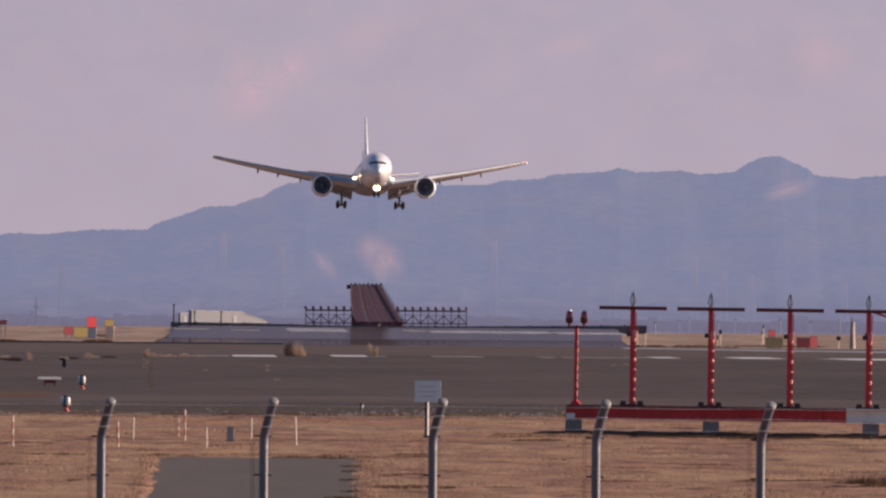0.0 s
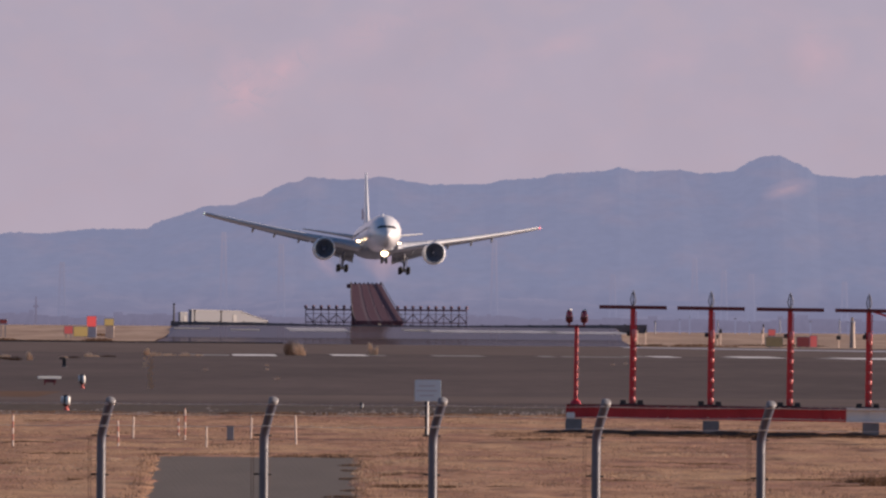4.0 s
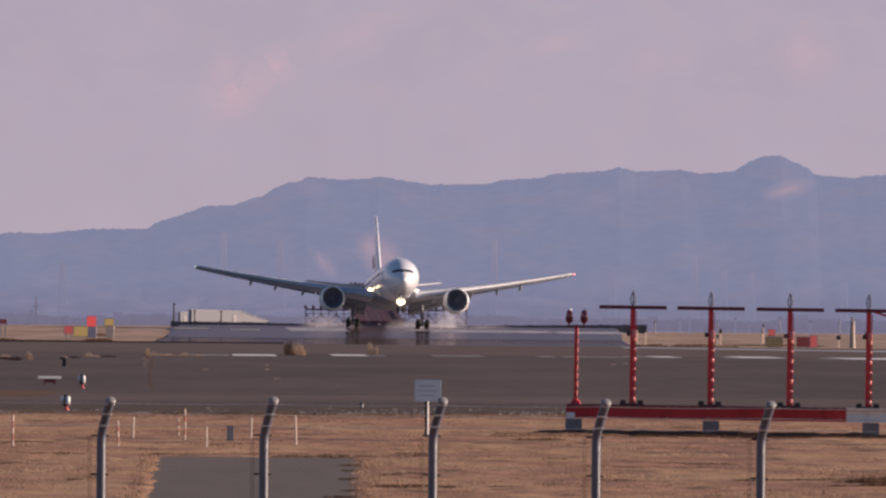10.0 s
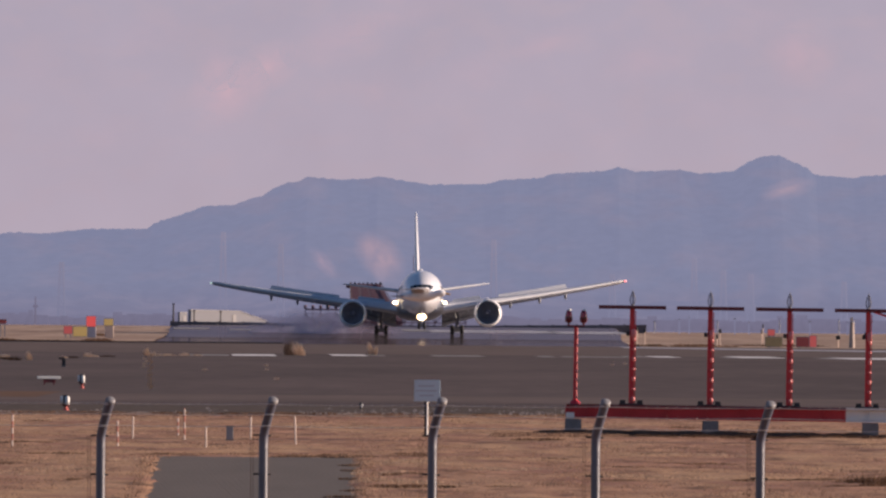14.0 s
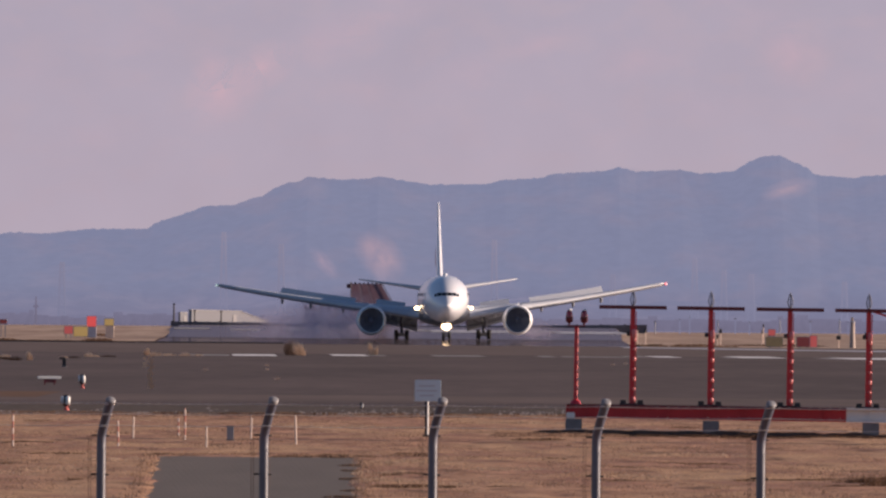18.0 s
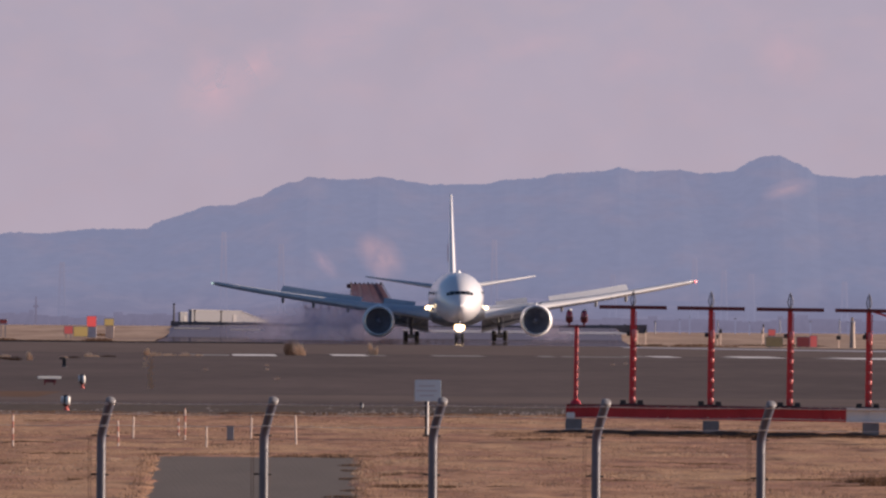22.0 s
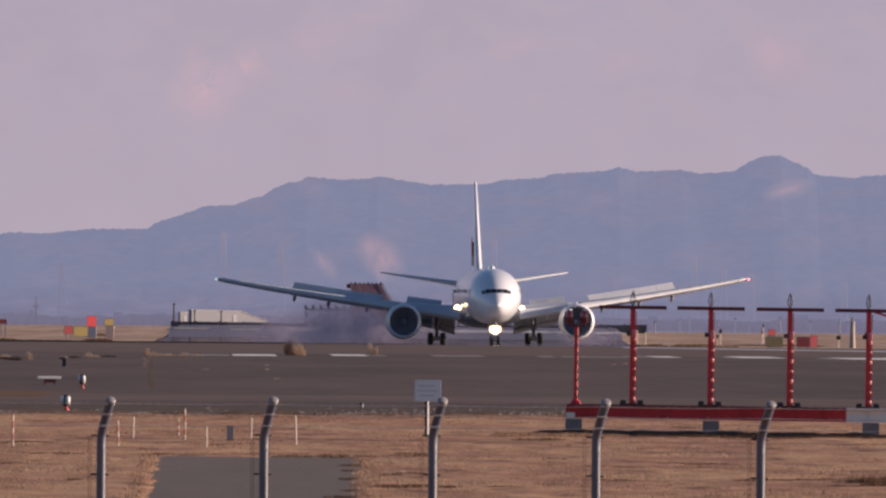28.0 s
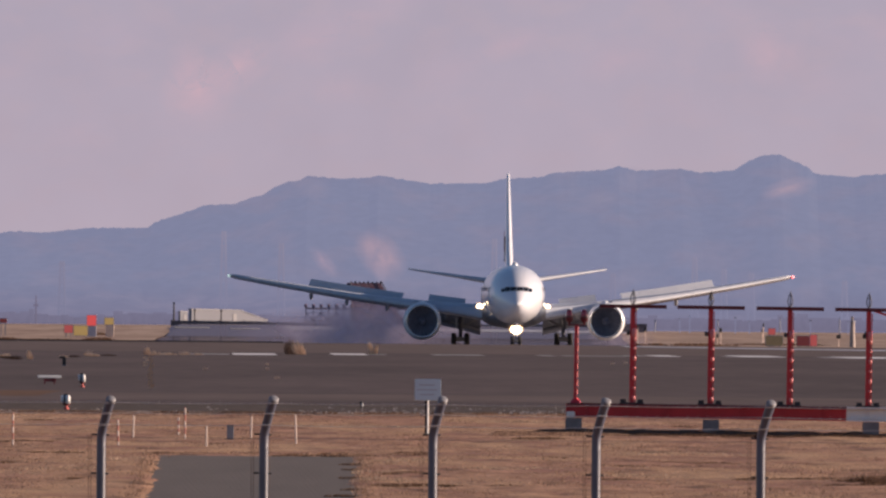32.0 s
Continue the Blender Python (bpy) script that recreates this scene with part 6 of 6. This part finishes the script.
PUFFS, SMOKE = [], []
for k, (x, y, z, w, h, a) in enumerate(((-13.2, -9, 0.9, 4.6, 3.8, 1.0), (-17.0, 12, 1.6, 6.0, 4.4, 1.5), (-12.5, 22, 1.8, 5.4, 4.6, 1.7), (-21.5, 30, 1.2, 8.0, 3.2, 1.2),
                                        (12.5, 10, 0.9, 4.0, 1.8, 0.9), (-6.0, 26, 1.8, 5.0, 2.4, 0.8), (-15.0, 40, 2.6, 5.0, 3.2, 1.0),
                                        (9.9, 9, 0.75, 3.9, 2.9, 0.85), (1.5, 12, 0.1, 3.4, 1.5, 0.45), (5.8, 20, 0.15, 6.2, 1.6, 0.65), (-6.5, 16, 0.1, 4.0, 1.2, 0.3), (15.5, 14, 0.0, 6.0, 0.9, 0.5), (-10.5, 9, 0.2, 5.4, 2.2, 0.5))):
    smoke = k > 6
    bm = bmesh.new()
    bm.faces.new([bm.verts.new((math.cos(q * math.pi / 12), 0, math.sin(q * math.pi / 12))) for q in range(24)])
    c = obj("exhaust_haze", bm, dust_mat("exhaust_haze", (0.90, 0.88, 0.92) if smoke else (0.68, 0.59, 0.70), a, 20 + k))
    c.scale = (w, 1, h)
    if smoke:
        c.name = "tyre_smoke"
        tagged(c, "pale tyre smoke at touchdown on the runway", "smoke", "tyre smoke")
    else:
        tagged(c, "grey haze of exhaust and dust blown over the runway", "haze", "exhaust haze")
    (SMOKE if smoke else PUFFS).append((c, x, y, z))


# ------------------------------------------------------------ movement
RUDDER = ((0.0, 0), (14.5, 0), (16.2, 14), (17.3, 14), (18.0, 2), (19.0, 0), (20.0, 8), (20.8, 0), (24.8, 0), (25.4, 5), (27.0, 8), (32.0, 8))


def motions():
    # airliner: seconds, across, distance, height, yaw, pitch, roll
    rows = (
        (0.0, -13.83, 4272.3, 23.87, 2.69, -3.40, 0.65), (0.5, -13.70, 4238.5, 22.61, 2.66, -3.04, 1.72),
        (1.0, -13.45, 4204.7, 21.43, 2.69, -2.32, 2.16), (1.5, -13.08, 4169.8, 19.86, 2.73, -1.80, 1.46),
        (2.0, -12.84, 4134.9, 18.12, 2.76, -1.82, 0.96), (2.5, -12.76, 4099.1, 16.34, 3.12, -1.82, 1.76),
        (3.0, -12.70, 4063.4, 14.50, 3.54, -1.82, 2.35), (3.5, -12.57, 4027.1, 12.66, 4.02, -2.24, 2.30),
        (5.5, -11.52, 3879.6, 6.94, 4.67, -3.05, 1.08), (6.0, -11.39, 3842.4, 5.78, 4.75, -3.40, 1.40),
        (7.0, -10.84, 3768.0, 3.93, 4.92, -4.30, 1.35), (8.0, -10.32, 3693.8, 2.83, 5.03, -4.15, 1.72),
        (9.0, -9.60, 3620.0, 1.92, 4.97, -4.80, 2.35),
        (9.5, -9.12, 3583.5, 1.95, 4.76, -4.20, 1.60), (10.0, -8.62, 3547.1, 1.90, 4.54, -3.65, 0.70),
        (11.0, -7.70, 3475.3, 1.08, 4.00, -3.40, -0.28), (12.0, -6.58, 3404.7, 1.02, 3.36, -2.55, 0.15),
        (12.5, -5.92, 3370.0, 0.62, 2.98, -2.30, 0.38), (13.0, -4.90, 3335.7, 0.42, 2.21, -2.20, -0.66),
        (13.5, -3.96, 3301.8, 0.36, 1.54, -2.00, -0.75), (14.0, -3.29, 3268.4, 0.24, 0.84, -1.60, -0.70),
        (14.5, -2.92, 3235.4, 0.22, 0.64, -1.05, -0.72), (16.5, -2.27, 3108.5, -0.14, 2.94, -0.22, -1.15),
        (17.0, -1.56, 3078.1, -0.20, 2.62, 0.05, -0.86), (17.5, -0.76, 3048.2, -0.28, 2.08, 0.06, -0.70),
        (18.0, 0.04, 3018.9, -0.28, 1.11, 0.00, -0.64), (19.0, 0.83, 2962.0, -0.28, 0.28, 0.02, -0.80),
        (20.0, 0.87, 2907.4, -0.28, 1.05, 0.02, -0.77), (21.0, 1.10, 2855.0, -0.28, 1.38, 0.03, -0.71),
        (22.0, 1.64, 2804.9, -0.28, 1.05, 0.04, -0.65), (23.0, 2.13, 2757.0, -0.28, 0.77, 0.04, -0.58),
        (24.0, 2.38, 2711.2, -0.28, 0.83, 0.05, -0.55), (25.0, 2.56, 2667.5, -0.28, 1.48, 0.05, -0.52),
        (25.5, 2.66, 2646.4, -0.28, 1.84, 0.06, -0.50), (27.5, 4.27, 2566.2, -0.28, 2.49, 0.07, -0.44),
        (28.0, 4.86, 2547.2, -0.28, 2.30, 0.07, -0.42), (29.0, 5.98, 2510.1, -0.28, 1.75, 0.08, -0.39),
        (30.0, 6.74, 2474.2, -0.28, 1.28, 0.09, -0.36), (31.0, 7.19, 2439.2, -0.28, 0.99, 0.09, -0.34),
        (32.0, 7.43, 2404.8, -0.28, 0.77, 0.10, -0.31))
    walk(plane, [(t, Matrix.Translation((x, y, z)) @ pose(0, 0, 0, 0, 0, yaw) @ pose(0, 0, 0, pitch, 0, 0) @ pose(0, 0, 0, 0, roll, 0))
                 for t, x, y, z, yaw, pitch, roll in rows])
    # wings bend upwards in flight and settle on the ground
    for wing, root, s in WINGS:
        walk(wing, [(t, Matrix.Translation(root) @ pose(0, 0, 0, 0, -s * a, 0)) for t, a in
                    ((0.0, 4.2), (6.0, 3.75), (9.0, 4.05), (10.0, 2.95), (11.0, 3.0), (12.0, 2.1), (13.0, 1.65), (16.0, 0.6), (20.0, 0.5), (32.0, 0.5))])
    # spoilers rise after touchdown
    for sp, low, hinge in SPOILERS:
        walk(sp, [(t, hinge @ pose(0, 0, 0, a, 0, 0)) for t, a in ((0.0, -8), (12.3, -8), (12.7, 12), (13.2, 34), (13.8, 52), (15.0, 58), (32.0, 58))])
    # rudder works on the runway
    walk(rud, [(t, pose(0, st(57.2), 8.9, 0, 0, a)) for t, a in RUDDER])
    # landing gear legs, long in flight, pressed in on the ground
    for g, out in GEARS:
        walk(g, [(t, pose(0, 0, out * f)) for t, f in ((0.0, 1.0), (9.0, 1.15), (10.0, 1.4), (11.0, 0.62), (12.0, 0.74), (12.5, 0.28), (13.0, 0.12), (14.5, 0.17), (16.5, 0.05), (18.0, 0.0), (32.0, 0.0))])
    # dust and exhaust haze, stirred up from the runway by reverse thrust
    at = {r[0]: r for r in rows}
    for c, x, y, z in PUFFS:
        keys = [(0.0, pose(-6.6 + x, 3404.7 + y, -4.5)), (12.0, pose(-6.6 + x, 3404.7 + y, -4.5))]
        for t in (13.0, 14.5, 16.5, 18.0, 20.0, 22.0, 24.0, 25.5, 27.5, 29.0, 31.0, 32.0):
            u = min(1.0, (t - 12.0) / 3.0, 1.0 - (t - 23.0) * 0.012)
            drift = 0.05 * max(0.0, t - 17)
            keys.append((t, pose(at[t][1] + x - drift, at[t][2] + y, -4.5 + (z + 4.5) * u)))
        walk(c, keys)
    # tyre smoke curls up at touchdown and settles again
    for c, x, y, z in SMOKE:
        walk(c, [(t, pose(cx + x, cy + y, level(cy) - 3.0 + (z + 3.0) * u, 0, 0, 42)) for t, cx, cy, u in
                 ((0.0, -9.9, 3640, 0), (8.6, -9.9, 3640, 0), (9.0, -9.6, 3625, 0.95), (9.5, -9.1, 3600, 1), (10.0, -8.6, 3580, 0.95), (11.0, -8.0, 3565, 0.7), (12.5, -7.0, 3560, 0.3), (13.5, -6.0, 3560, 0), (32.0, -6.0, 3560, 0))])
    # clouds drift with the wind
    for c, x, z, tilt in CLOUDS:
        walk(c, [(t, pose(x - 0.366 * t, 4960, z, 0, tilt, 0)) for t in (0.0, 16.0, 32.0)])
    # gulls: they come in from one side, cross and leave on the other
    for (b, wings), path, beats in (
            (gull_a, ((0.0, -30.0, 10.0), (13.3, -6.30, 4.08), (13.5, -4.63, 3.86), (13.7, -2.90, 3.61), (13.9, -1.14, 3.35), (14.0, -0.26, 3.27), (14.2, 1.46, 3.08), (14.4, 3.16, 2.95), (14.5, 4.02, 2.93), (14.9, 7.45, 2.92), (32.0, 150.0, 12.0)),
             ((0.0, 15), (13.3, 15), (13.4, -5), (13.5, -22), (13.6, 4), (13.7, 11), (13.8, 6), (13.9, 8), (14.0, 5), (14.1, 7), (14.2, 2), (14.3, -14), (14.4, -28), (14.5, -10), (14.7, 15), (32.0, 15))),
            (gull_b, ((0.0, -160.0, 2.0), (25.2, -5.95, 3.38), (25.4, -4.24, 3.52), (25.5, -3.30, 3.57), (26.0, 1.43, 3.83), (26.5, 6.2, 4.1), (32.0, 58.0, 9.0)),
             ((0.0, 15), (25.1, 15), (25.3, 8), (25.4, -8), (25.5, -26), (25.7, 18), (25.9, -24), (26.1, 18), (26.3, -22), (26.5, 12), (32.0, 12)))):
        walk(b, [(t, pose(x, 255, z, 0, -2, -8)) for t, x, z in path])
        for w, s in wings:
            rows = [(t, pose(0, s * 0.05, 0.03, s * a, 0, -s * abs(a) * 0.5)) for t, a in beats]
            walk(w, rows)


motions()
